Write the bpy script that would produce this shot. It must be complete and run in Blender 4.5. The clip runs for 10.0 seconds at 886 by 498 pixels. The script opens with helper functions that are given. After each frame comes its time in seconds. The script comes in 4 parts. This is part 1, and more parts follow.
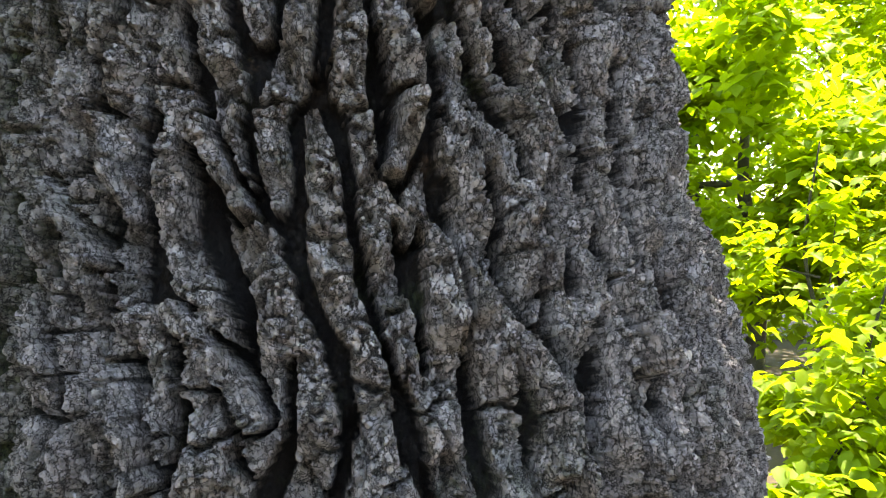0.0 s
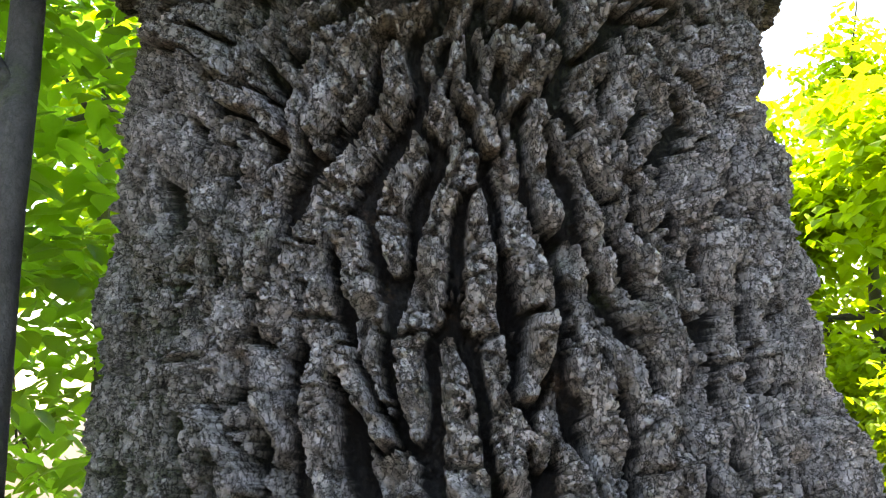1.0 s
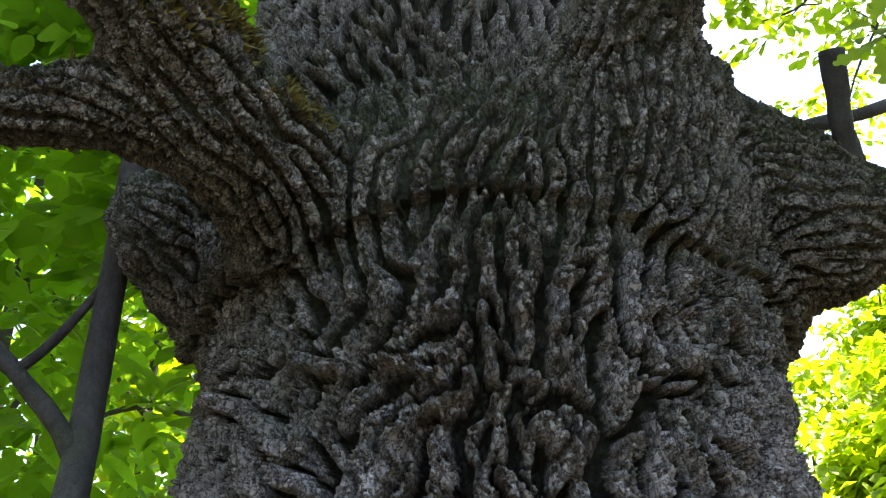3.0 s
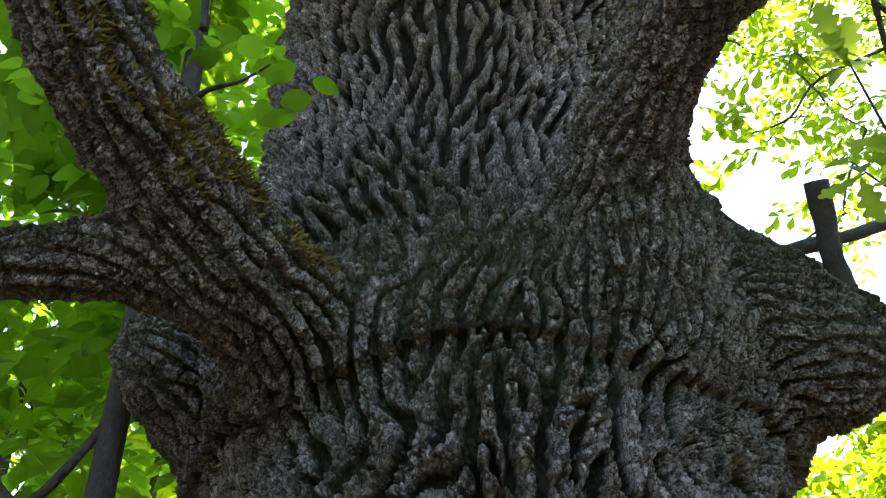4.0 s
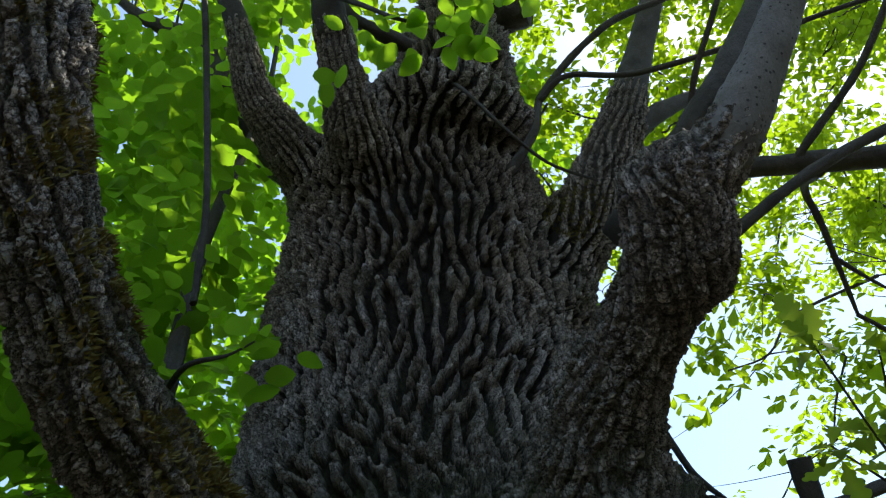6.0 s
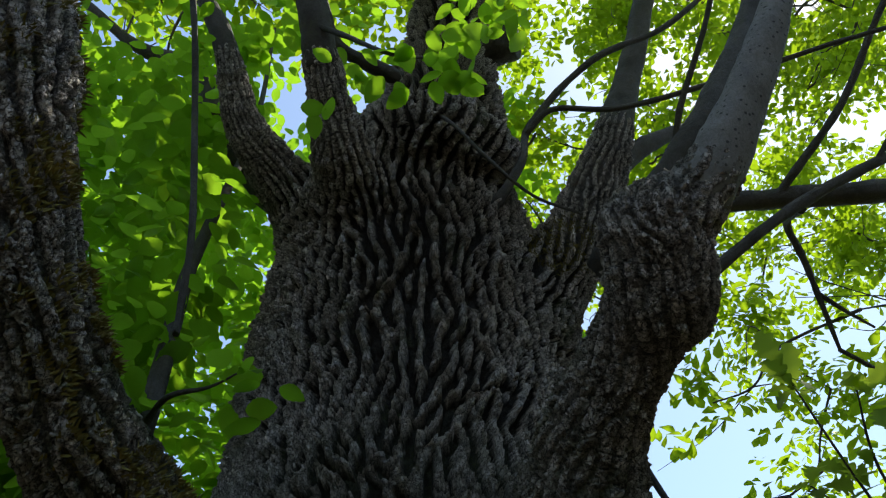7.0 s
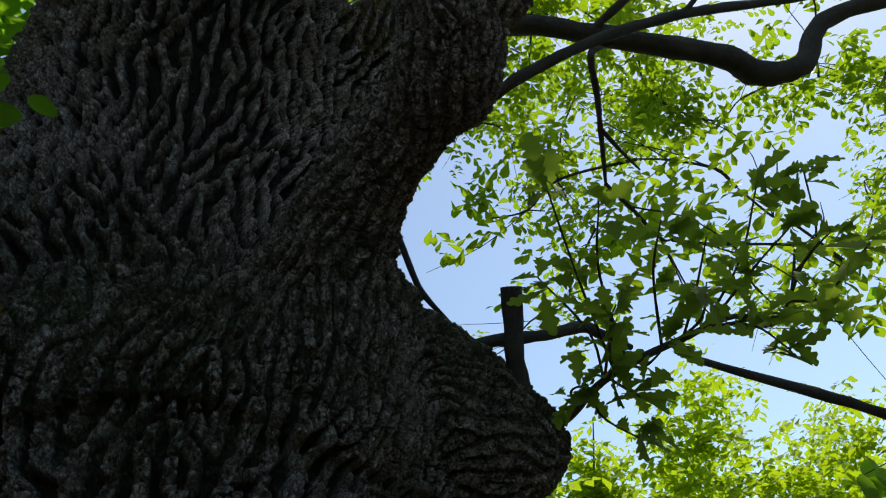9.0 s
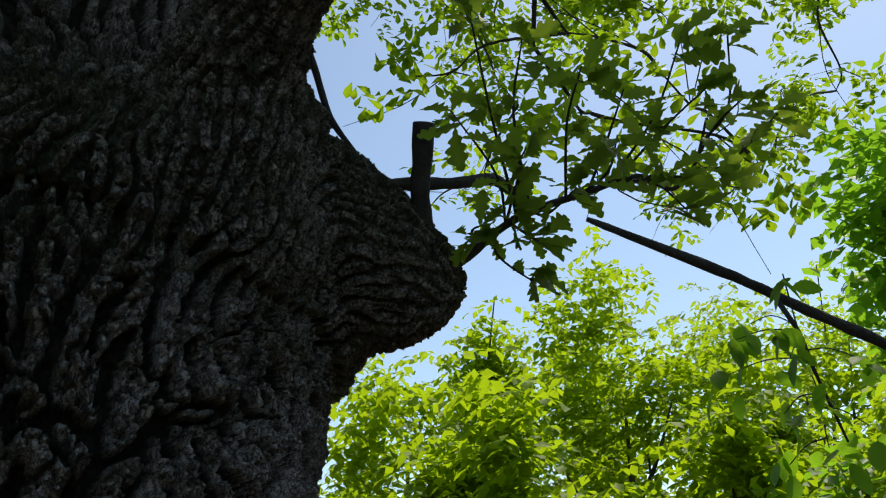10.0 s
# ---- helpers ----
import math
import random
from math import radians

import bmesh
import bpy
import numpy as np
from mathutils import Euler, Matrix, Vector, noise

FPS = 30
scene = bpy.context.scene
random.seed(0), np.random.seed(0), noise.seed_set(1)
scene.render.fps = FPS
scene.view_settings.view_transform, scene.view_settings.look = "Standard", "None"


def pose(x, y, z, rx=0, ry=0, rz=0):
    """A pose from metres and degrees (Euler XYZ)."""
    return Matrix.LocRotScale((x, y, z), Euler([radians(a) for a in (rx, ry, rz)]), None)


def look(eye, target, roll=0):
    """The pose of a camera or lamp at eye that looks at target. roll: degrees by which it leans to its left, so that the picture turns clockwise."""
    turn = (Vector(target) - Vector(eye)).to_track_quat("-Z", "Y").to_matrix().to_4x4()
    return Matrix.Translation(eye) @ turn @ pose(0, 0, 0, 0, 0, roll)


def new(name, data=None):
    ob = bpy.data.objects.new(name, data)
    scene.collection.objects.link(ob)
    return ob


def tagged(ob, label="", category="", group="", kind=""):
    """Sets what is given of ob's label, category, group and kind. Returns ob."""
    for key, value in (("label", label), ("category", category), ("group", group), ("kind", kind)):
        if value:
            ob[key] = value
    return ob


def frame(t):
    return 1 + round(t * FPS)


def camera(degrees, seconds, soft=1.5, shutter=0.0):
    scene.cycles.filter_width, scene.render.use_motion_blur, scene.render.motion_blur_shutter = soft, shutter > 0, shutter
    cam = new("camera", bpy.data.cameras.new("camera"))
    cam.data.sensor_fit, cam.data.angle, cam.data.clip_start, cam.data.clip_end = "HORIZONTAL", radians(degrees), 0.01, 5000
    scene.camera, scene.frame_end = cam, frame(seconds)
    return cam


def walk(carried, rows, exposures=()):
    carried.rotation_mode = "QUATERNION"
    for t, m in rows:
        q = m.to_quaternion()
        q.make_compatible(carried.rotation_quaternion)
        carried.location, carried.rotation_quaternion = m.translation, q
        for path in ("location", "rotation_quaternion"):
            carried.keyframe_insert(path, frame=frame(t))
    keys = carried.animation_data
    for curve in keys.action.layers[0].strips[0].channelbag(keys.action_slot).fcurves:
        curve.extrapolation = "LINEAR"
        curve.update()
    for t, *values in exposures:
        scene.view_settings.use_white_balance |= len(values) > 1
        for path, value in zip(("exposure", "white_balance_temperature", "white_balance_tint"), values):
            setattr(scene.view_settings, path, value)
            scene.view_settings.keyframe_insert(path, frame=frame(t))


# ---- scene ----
cam = camera(58.7, 10.0, soft=1.1)
METRES, EYE, TILT, LEAN, TURN = 0.72, 1.35, 0.0, 0.0, 0.0
ROWS = [
    (0.0, 0.0, 0.0, 0.0, 0.0, 0.0, -0.0),
    (0.5, -0.014, -0.0236, 0.0657, 4.38, 4.75, 0.61),
    (1.0, -0.0284, -0.0487, 0.1306, 8.03, 9.75, 1.18),
    (1.5, -0.0412, -0.0814, 0.1902, 10.54, 15.03, 1.56),
    (2.0, -0.041, -0.109, 0.2368, 11.02, 19.95, 1.44),
    (2.5, -0.0331, -0.1423, 0.2823, 10.78, 24.37, 1.47),
    (4.0, 0.0094, -0.2593, 0.3789, 11.45, 35.12, 2.22),
    (4.5, 0.0218, -0.2911, 0.416, 11.56, 39.18, 2.62),
    (5.0, 0.048, -0.3328, 0.4527, 11.03, 43.48, 3.1),
    (5.5, 0.0568, -0.372, 0.4781, 11.08, 47.54, 3.13),
    (6.0, 0.0599, -0.3984, 0.4946, 11.05, 50.18, 3.09),
    (7.5, 0.0983, -0.425, 0.5028, 8.06, 51.98, 3.71),
    (8.0, 0.1184, -0.4016, 0.4922, 4.19, 48.11, 4.62),
    (8.5, 0.139, -0.3546, 0.4638, -1.69, 42.25, 5.12),
    (9.0, 0.163, -0.3231, 0.4313, -7.38, 36.7, 4.89),
    (9.5, 0.1825, -0.2806, 0.3927, -11.97, 31.72, 4.1),
    (10.0, 0.202, -0.2272, 0.3457, -15.55, 27.27, 3.22),
]
walk(cam, [(t, pose(0, 0, EYE, TILT, LEAN, TURN) @ pose(METRES * x, METRES * y, METRES * z, 90 + pitch, roll, yaw)) for t, x, y, z, yaw, pitch, roll in ROWS],
     exposures=[(0.0, 3.2, 8400, 16), (1.0, 3.35, 8400, 16), (2.0, 3.25, 8300, 15), (2.5, 2.95, 8100, 15), (4.0, 2.7, 7700, 15), (4.5, 2.55, 7500, 14), (5.5, 1.6, 7300, 9), (6.0, 1.35, 7200, 8), (7.5, 0.9, 7200, 6), (10.0, 0.38, 7300, 6)])

# ---- light ----
SUN_ELEV, SUN_AZ = 62.0, 54.0        # degrees; azimuth clockwise from +y
world = bpy.data.worlds.new("sky")
scene.world = world
world.use_nodes = True
wn = world.node_tree
sky = wn.nodes.new("ShaderNodeTexSky")
sky.sky_type, sky.sun_disc = "NISHITA", False
sky.sun_elevation, sky.sun_rotation = radians(SUN_ELEV), radians(SUN_AZ)
sky.air_density, sky.dust_density, sky.ozone_density = 1.0, 0.4, 1.5
wn.nodes["Background"].inputs["Strength"].default_value = 0.15
wn.links.new(sky.outputs[0], wn.nodes["Background"].inputs["Color"])
sun = new("sun", bpy.data.lights.new("sun", "SUN"))
sun.data.energy, sun.data.angle, sun.data.color = 3.3, radians(0.53), (1.0, 0.95, 0.86)
_e, _a = radians(SUN_ELEV), radians(SUN_AZ)
SUN_DIR = Vector((math.sin(_a) * math.cos(_e), math.cos(_a) * math.cos(_e), math.sin(_e)))
sun.matrix_world = look(SUN_DIR * 40, (0, 0, 0))


# ---- materials ----
def material(name):
    m = bpy.data.materials.new(name)
    m.use_nodes = True
    return m, m.node_tree.nodes, m.node_tree.links, m.node_tree.nodes["Principled BSDF"]


def noise_node(n, l, scale, detail=4.0, rough=0.55, coords="Object", stretch=None):
    tc = n.new("ShaderNodeTexCoord")
    t = n.new("ShaderNodeTexNoise")
    t.inputs["Scale"].default_value, t.inputs["Detail"].default_value = scale, detail
    t.inputs["Roughness"].default_value = rough
    if stretch:
        mp = n.new("ShaderNodeMapping")
        mp.inputs["Scale"].default_value = stretch
        l.new(tc.outputs[coords], mp.inputs["Vector"])
        l.new(mp.outputs[0], t.inputs["Vector"])
    else:
        l.new(tc.outputs[coords], t.inputs["Vector"])
    return t


def ramp(n, l, src, stops):
    r = n.new("ShaderNodeValToRGB")
    while len(r.color_ramp.elements) < len(stops):
        r.color_ramp.elements.new(0.5)
    for e, (p, c) in zip(r.color_ramp.elements, stops):
        e.position = p
        e.color = (*c, 1) if not isinstance(c, (int, float)) else (c, c, c, 1)
    l.new(src, r.inputs[0])
    return r


def mix(n, l, fac, a, b):
    m = n.new("ShaderNodeMix")
    m.data_type = "RGBA"
    for sock, v in ((m.inputs["Factor"], fac), (m.inputs[6], a), (m.inputs[7], b)):
        if isinstance(v, (int, float)):
            sock.default_value = v
        elif isinstance(v, tuple):
            sock.default_value = (*v, 1)
        else:
            l.new(v, sock)
    return m.outputs[2]


def math_node(n, l, op, *args):
    m = n.new("ShaderNodeMath")
    m.operation = op
    for sock, v in zip(m.inputs, args):
        if isinstance(v, (int, float)):
            sock.default_value = v
        else:
            l.new(v, sock)
    return m.outputs[0]


def bark_material(name, pale, dark, warm, moss_amount, bump=1.0, fine=1.0, crust_shaded=False):
    """Weathered plates over brown cork, with cracks darkened for shade too, grain, rusty spots, crusty lichen and moss.
    """
    m, n, l, b = material(name)
    tc = n.new("ShaderNodeTexCoord")
    wob = n.new("ShaderNodeVectorMath")
    wob.operation = "MULTIPLY_ADD"
    wob.inputs[1].default_value = (0.022, 0.022, 0.05)
    l.new(noise_node(n, l, 45.0, 5, 0.75).outputs["Color"], wob.inputs[0])
    l.new(tc.outputs["Object"], wob.inputs[2])
    flake = n.new("ShaderNodeTexVoronoi")          # loose flakes, each of its own height and tone
    flake.inputs["Scale"].default_value = 75.0 * fine
    edge = n.new("ShaderNodeTexVoronoi")
    edge.feature = "DISTANCE_TO_EDGE"
    edge.inputs["Scale"].default_value = 75.0 * fine
    long_way = n.new("ShaderNodeMapping")
    long_way.inputs["Scale"].default_value = (1.0, 1.0, 0.55)
    l.new(wob.outputs[0], long_way.inputs["Vector"])
    for node in (flake, edge):
        l.new(long_way.outputs[0], node.inputs["Vector"])
    split = n.new("ShaderNodeSeparateColor")
    l.new(flake.outputs["Color"], split.inputs[0])
    lift = math_node(n, l, "MULTIPLY", split.outputs[0], ramp(n, l, edge.outputs["Distance"], [(0.0, 0.0), (0.09, 1.0)]).outputs[0])
    grain = noise_node(n, l, 52.0 * fine, 6, 0.62)
    fibre = noise_node(n, l, 260.0 * fine, 5, 0.7, stretch=(1.0, 1.0, 0.16))
    mottled = noise_node(n, l, 9.0, 5, 0.65)
    tone = ramp(n, l, mottled.outputs[0], [(0.30, 0.0), (0.66, 1.0)]).outputs[0]
    # furrows are coloured dark by relief height: cork plus painted-in shade
    if crust_shaded:
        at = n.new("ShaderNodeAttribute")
        at.attribute_name = "crust_shade"
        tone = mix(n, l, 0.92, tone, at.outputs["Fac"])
    # the weathered surface breaks off along the flakes and the grain; furrows stay near black for shade
    torn = ramp(n, l, grain.outputs[0], [(0.40, 0.0), (0.60, 1.0)]).outputs[0]
    strand = ramp(n, l, fibre.outputs[0], [(0.36, 0.0), (0.64, 1.0)]).outputs[0]
    ragged = math_node(n, l, "MULTIPLY_ADD", split.outputs[1], 0.35, math_node(n, l, "MULTIPLY_ADD", torn, 0.28, math_node(n, l, "MULTIPLY", strand, 0.14)))
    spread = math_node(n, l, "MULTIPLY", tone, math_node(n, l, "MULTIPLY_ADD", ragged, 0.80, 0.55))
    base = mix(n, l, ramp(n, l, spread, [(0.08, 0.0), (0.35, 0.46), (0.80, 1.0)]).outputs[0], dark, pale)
    rust = noise_node(n, l, 15.0, 4, 0.65)
    base = mix(n, l, ramp(n, l, rust.outputs[0], [(0.60, 0.0), (0.72, 0.5)]).outputs[0], base, warm)
    moss = noise_node(n, l, 6.0, 7, 0.72)
    mossy_fac = ramp(n, l, moss.outputs[0], [(0.62 - 0.14 * moss_amount, 0.0), (0.72 - 0.1 * moss_amount, 0.7)]).outputs[0]
    if crust_shaded:
        gr = n.new("ShaderNodeAttribute")
        gr.attribute_name = "green"
        patchy = ramp(n, l, noise_node(n, l, 24.0, 6, 0.7).outputs[0], [(0.42, 0.95), (0.64, 0.30)])
        mossy_fac = math_node(n, l, "MAXIMUM", mossy_fac, math_node(n, l, "MULTIPLY", gr.outputs["Fac"], patchy.outputs[0]))
    base = mix(n, l, mossy_fac, base, (0.085, 0.110, 0.042))
    speck = noise_node(n, l, 420.0 * fine, 4, 0.75)
    base = mix(n, l, ramp(n, l, speck.outputs[0], [(0.34, 0.30), (0.46, 0.0)]).outputs[0], base, tuple(c * 0.5 for c in dark))
    base = mix(n, l, math_node(n, l, "MULTIPLY", tone, ramp(n, l, speck.outputs[0], [(0.57, 0.0), (0.68, 0.35)]).outputs[0]), base, tuple(min(0.6, c * 1.4) for c in pale))
    rim = math_node(n, l, "MAXIMUM", ramp(n, l, edge.outputs["Distance"], [(0.01, 0.0), (0.07, 1.0)]).outputs[0],
                    ramp(n, l, noise_node(n, l, 22.0, 4, 0.7).outputs[0], [(0.44, 0.0), (0.54, 1.0)]).outputs[0])
    base = mix(n, l, rim, mix(n, l, 0.6 * bump, base, tuple(c * 0.35 for c in dark)), base)
    crumb = n.new("ShaderNodeTexVoronoi")          # the surface is crazed into crumbs, with dark cork and painted shade between
    crumb.feature = "DISTANCE_TO_EDGE"
    crumb.inputs["Scale"].default_value = 95.0 * fine
    ruffle = n.new("ShaderNodeVectorMath")
    ruffle.operation = "MULTIPLY_ADD"
    ruffle.inputs[1].default_value = (0.012, 0.012, 0.016)
    l.new(noise_node(n, l, 130.0, 4, 0.75).outputs["Color"], ruffle.inputs[0])
    l.new(long_way.outputs[0], ruffle.inputs[2])
    l.new(ruffle.outputs[0], crumb.inputs["Vector"])
    crazed = math_node(n, l, "MAXIMUM", ramp(n, l, crumb.outputs["Distance"], [(0.02, 0.0), (0.10, 1.0)]).outputs[0],
                       ramp(n, l, noise_node(n, l, 34.0, 5, 0.7).outputs[0], [(0.55, 0.0), (0.65, 1.0)]).outputs[0])
    base = mix(n, l, crazed, mix(n, l, 0.85 * bump, base, tuple(c * 0.5 for c in dark)), base)
    lift = math_node(n, l, "MULTIPLY_ADD", crazed, 1.0, lift)
    l.new(base, b.inputs["Base Color"])
    b.inputs["Roughness"].default_value = 0.8
    b.inputs["Specular IOR Level"].default_value = 0.3
    last = None
    for src, strength, dist in ((lift, 1.0, 0.007), (grain.outputs[0], 1.0, 0.016), (fibre.outputs[0], 0.8, 0.006), (speck.outputs[0], 0.8, 0.0035)):
        node = n.new("ShaderNodeBump")
        node.inputs["Strength"].default_value, node.inputs["Distance"].default_value = min(1.0, strength * bump), dist / fine
        l.new(src, node.inputs["Height"])
        if last:
            l.new(last.outputs[0], node.inputs["Normal"])
        last = node
    l.new(last.outputs[0], b.inputs["Normal"])
    return m


def leaf_material(name, low, high, glow, gloss=0.35, shine=0.5):
    m, n, l, b = material(name)
    info = n.new("ShaderNodeObjectInfo")
    geo = n.new("ShaderNodeNewGeometry")
    add = n.new("ShaderNodeMath")
    add.operation = "ADD"
    l.new(info.outputs["Random"], add.inputs[0])
    l.new(geo.outputs["Random Per Island"], add.inputs[1])
    fr = n.new("ShaderNodeMath")
    fr.operation = "FRACT"
    l.new(add.outputs[0], fr.inputs[0])
    patch = noise_node(n, l, 1.3, 3)
    tone = mix(n, l, 0.45, fr.outputs[0], patch.outputs[0])
    col = mix(n, l, tone, low, high)
    vein = noise_node(n, l, 60.0, 3)
    col = mix(n, l, ramp(n, l, vein.outputs[0], [(0.35, 0.0), (0.7, 0.3)]).outputs[0], col, tuple(c * 0.6 for c in low))
    l.new(col, b.inputs["Base Color"])
    b.inputs["Roughness"].default_value = gloss
    b.inputs["Specular IOR Level"].default_value = shine
    tr = n.new("ShaderNodeBsdfTranslucent")
    l.new(mix(n, l, 0.6, col, glow), tr.inputs["Color"])
    sh = n.new("ShaderNodeMixShader")
    sh.inputs[0].default_value = 0.6
    l.new(b.outputs[0], sh.inputs[1])
    l.new(tr.outputs[0], sh.inputs[2])
    l.new(sh.outputs[0], n["Material Output"].inputs["Surface"])
    return m


OAK_BARK = bark_material("oak_bark", (0.66, 0.59, 0.535), (0.022, 0.017, 0.013), (0.19, 0.11, 0.065), 0.42, crust_shaded=True)
YOUNG_BARK = bark_material("young_oak_bark", (0.20, 0.188, 0.172), (0.12, 0.111, 0.100), (0.14, 0.125, 0.105), 0.1, 0.35, 1.0)
THIN_BARK = bark_material("thin_bark", (0.105, 0.098, 0.088), (0.05, 0.045, 0.038), (0.09, 0.065, 0.04), 0.2, 0.6, 1.6)
SMOOTH_BARK = bark_material("smooth_bark", (0.105, 0.098, 0.085), (0.055, 0.052, 0.043), (0.07, 0.06, 0.045), 0.6, 0.5, 1.0)
yn, yl = YOUNG_BARK.node_tree.nodes, YOUNG_BARK.node_tree.links
spots = yn.new("ShaderNodeTexVoronoi")
spots.inputs["Scale"].default_value = 70.0
yl.new(yn.new("ShaderNodeTexCoord").outputs["Object"], spots.inputs["Vector"])
skin_in = yn["Principled BSDF"].inputs["Base Color"]
yl.new(mix(yn, yl, ramp(yn, yl, spots.outputs["Distance"], [(0.16, 0.9), (0.24, 0.0)]).outputs[0], skin_in.links[0].from_socket, (0.035, 0.033, 0.030)), skin_in)
MOSS, mn, ml, mb = material("moss")
ml.new(mix(mn, ml, noise_node(mn, ml, 40.0).outputs[0], (0.05, 0.06, 0.012), (0.22, 0.17, 0.04)), mb.inputs["Base Color"])
mb.inputs["Roughness"].default_value = 0.95
OAK_LEAF = leaf_material("oak_leaf", (0.07, 0.16, 0.03), (0.15, 0.25, 0.035), (0.42, 0.56, 0.04), 0.5, 0.3)
CANOPY_LEAF = leaf_material("canopy_leaf", (0.05, 0.125, 0.010), (0.17, 0.28, 0.02), (0.46, 0.66, 0.02), 0.5, 0.25)
BEAM_LEAF = leaf_material("hornbeam_leaf", (0.038, 0.130, 0.014), (0.15, 0.30, 0.03), (0.40, 0.74, 0.03), 0.5, 0.3)
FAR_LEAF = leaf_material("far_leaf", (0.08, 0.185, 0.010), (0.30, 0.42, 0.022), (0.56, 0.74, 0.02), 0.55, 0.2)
# leaf of the added light-blocking trees, kept dark to bounce little light
BLOCKER_LEAF = leaf_material("blocker_leaf", (0.022, 0.055, 0.012), (0.05, 0.10, 0.02), (0.10, 0.18, 0.02), 0.5, 0.2)
EARTH, en, el, eb = material("leaf_litter")
el.new(mix(en, el, noise_node(en, el, 14.0, 8, 0.7).outputs[0], (0.028, 0.021, 0.013), (0.085, 0.065, 0.035)), eb.inputs["Base Color"])
eb.inputs["Roughness"].default_value = 0.95


# ---- shape tools ----
def fast_mesh(name, verts, faces, mat, smooth=True):
    """faces: an (n, k) array of one polygon size."""
    me = bpy.data.meshes.new(name)
    verts, faces = np.asarray(verts, np.float32), np.asarray(faces, np.int32)
    k = faces.shape[1]
    me.vertices.add(len(verts))
    me.vertices.foreach_set("co", verts.ravel())
    me.loops.add(faces.size)
    me.loops.foreach_set("vertex_index", faces.ravel())
    me.polygons.add(len(faces))
    me.polygons.foreach_set("loop_start", np.arange(0, faces.size, k, dtype=np.int32))
    me.polygons.foreach_set("loop_total", np.full(len(faces), k, np.int32))
    me.polygons.foreach_set("use_smooth", np.full(len(faces), smooth))
    me.materials.append(mat)
    me.update(calc_edges=True)
    return me


def thing(name, label, category, group="", kind="", at=(0, 0, 0)):
    ob = tagged(new(name), label, category, group, kind)
    ob.location = at
    return ob


def part(name, me, parent, label="", kind=""):
    """One mesh under a thing or part; its vertices are in world coordinates."""
    ob = tagged(new(name, me), label, "", "", kind)
    ob.parent = parent
    org = Vector((0, 0, 0))
    p = parent
    while p:
        org += p.location
        p = p.parent
    ob.location = -org
    return ob


def hash01(ix, iy, iz, seed):
    h = (ix.astype(np.int64) * 374761393 + iy.astype(np.int64) * 668265263 + iz.astype(np.int64) * 2147483647 + seed * 144665) & 0xFFFFFFFF
    h = ((h ^ (h >> 13)) * 1274126177) & 0xFFFFFFFF
    h = ((h ^ (h >> 16)) * 2246822519) & 0xFFFFFFFF
    return ((h ^ (h >> 15)) & 0xFFFFFF) / 16777216.0


def vnoise(p, scale, seed):
    """Smooth value noise of points (n, 3), from -1 to 1."""
    q = p * scale
    i = np.floor(q)
    f = q - i
    f = f * f * (3 - 2 * f)
    i = i.astype(np.int64)
    out = np.zeros(len(p))
    for dx in (0, 1):
        for dy in (0, 1):
            for dz in (0, 1):
                w = (f[:, 0] if dx else 1 - f[:, 0]) * (f[:, 1] if dy else 1 - f[:, 1]) * (f[:, 2] if dz else 1 - f[:, 2])
                out += w * hash01(i[:, 0] + dx, i[:, 1] + dy, i[:, 2] + dz, seed)
    return out * 2 - 1


GRADS = np.array([(1, 1, 0), (-1, 1, 0), (1, -1, 0), (-1, -1, 0), (1, 0, 1), (-1, 0, 1), (1, 0, -1), (-1, 0, -1), (0, 1, 1), (0, -1, 1), (0, 1, -1), (0, -1, -1)], float)


def gnoise(x, y, z, seed):
    """Gradient noise, from about -1 to 1."""
    i, j, k = np.floor(x), np.floor(y), np.floor(z)
    fx, fy, fz = x - i, y - j, z - k
    i, j, k = i.astype(np.int64), j.astype(np.int64), k.astype(np.int64)
    wx, wy, wz = (f * f * f * (f * (f * 6 - 15) + 10) for f in (fx, fy, fz))
    flat = not np.any(fz)
    out = np.zeros(len(x))
    for a in (0, 1):
        for b in (0, 1):
            for c in ((0,) if flat else (0, 1)):
                g = GRADS[(hash01(i + a, j + b, k + c, seed) * 12).astype(np.int64)]
                w = (wx if a else 1 - wx) * (wy if b else 1 - wy) * (1.0 if flat else (wz if c else 1 - wz))
                out += w * (g[:, 0] * (fx - a) + g[:, 1] * (fy - b) + g[:, 2] * (fz - c))
    return out * 1.4


def pnoise(p, scale, seed):
    return gnoise(p[:, 0] * scale, p[:, 1] * scale, p[:, 2] * scale + 0.37, seed)


def step(a, b, x):
    t = np.clip((x - a) / (b - a), 0, 1)
    return t * t * (3 - 2 * t)


def glide(pts, n):
    """A smooth curve (Catmull-Rom) through rows of numbers, n steps to a row."""
    p = np.array(pts, float)
    p = np.vstack([2 * p[0] - p[1], p, 2 * p[-1] - p[-2]])
    out = []
    for i in range(1, len(p) - 2):
        for k in range(n):
            t = k / n
            out.append(0.5 * (2 * p[i] + (p[i + 1] - p[i - 1]) * t + (2 * p[i - 1] - 5 * p[i] + 4 * p[i + 1] - p[i + 2]) * t * t
                              + (3 * p[i] - p[i - 1] - 3 * p[i + 1] + p[i + 2]) * t ** 3))
    out.append(p[-2])
    return np.array(out)


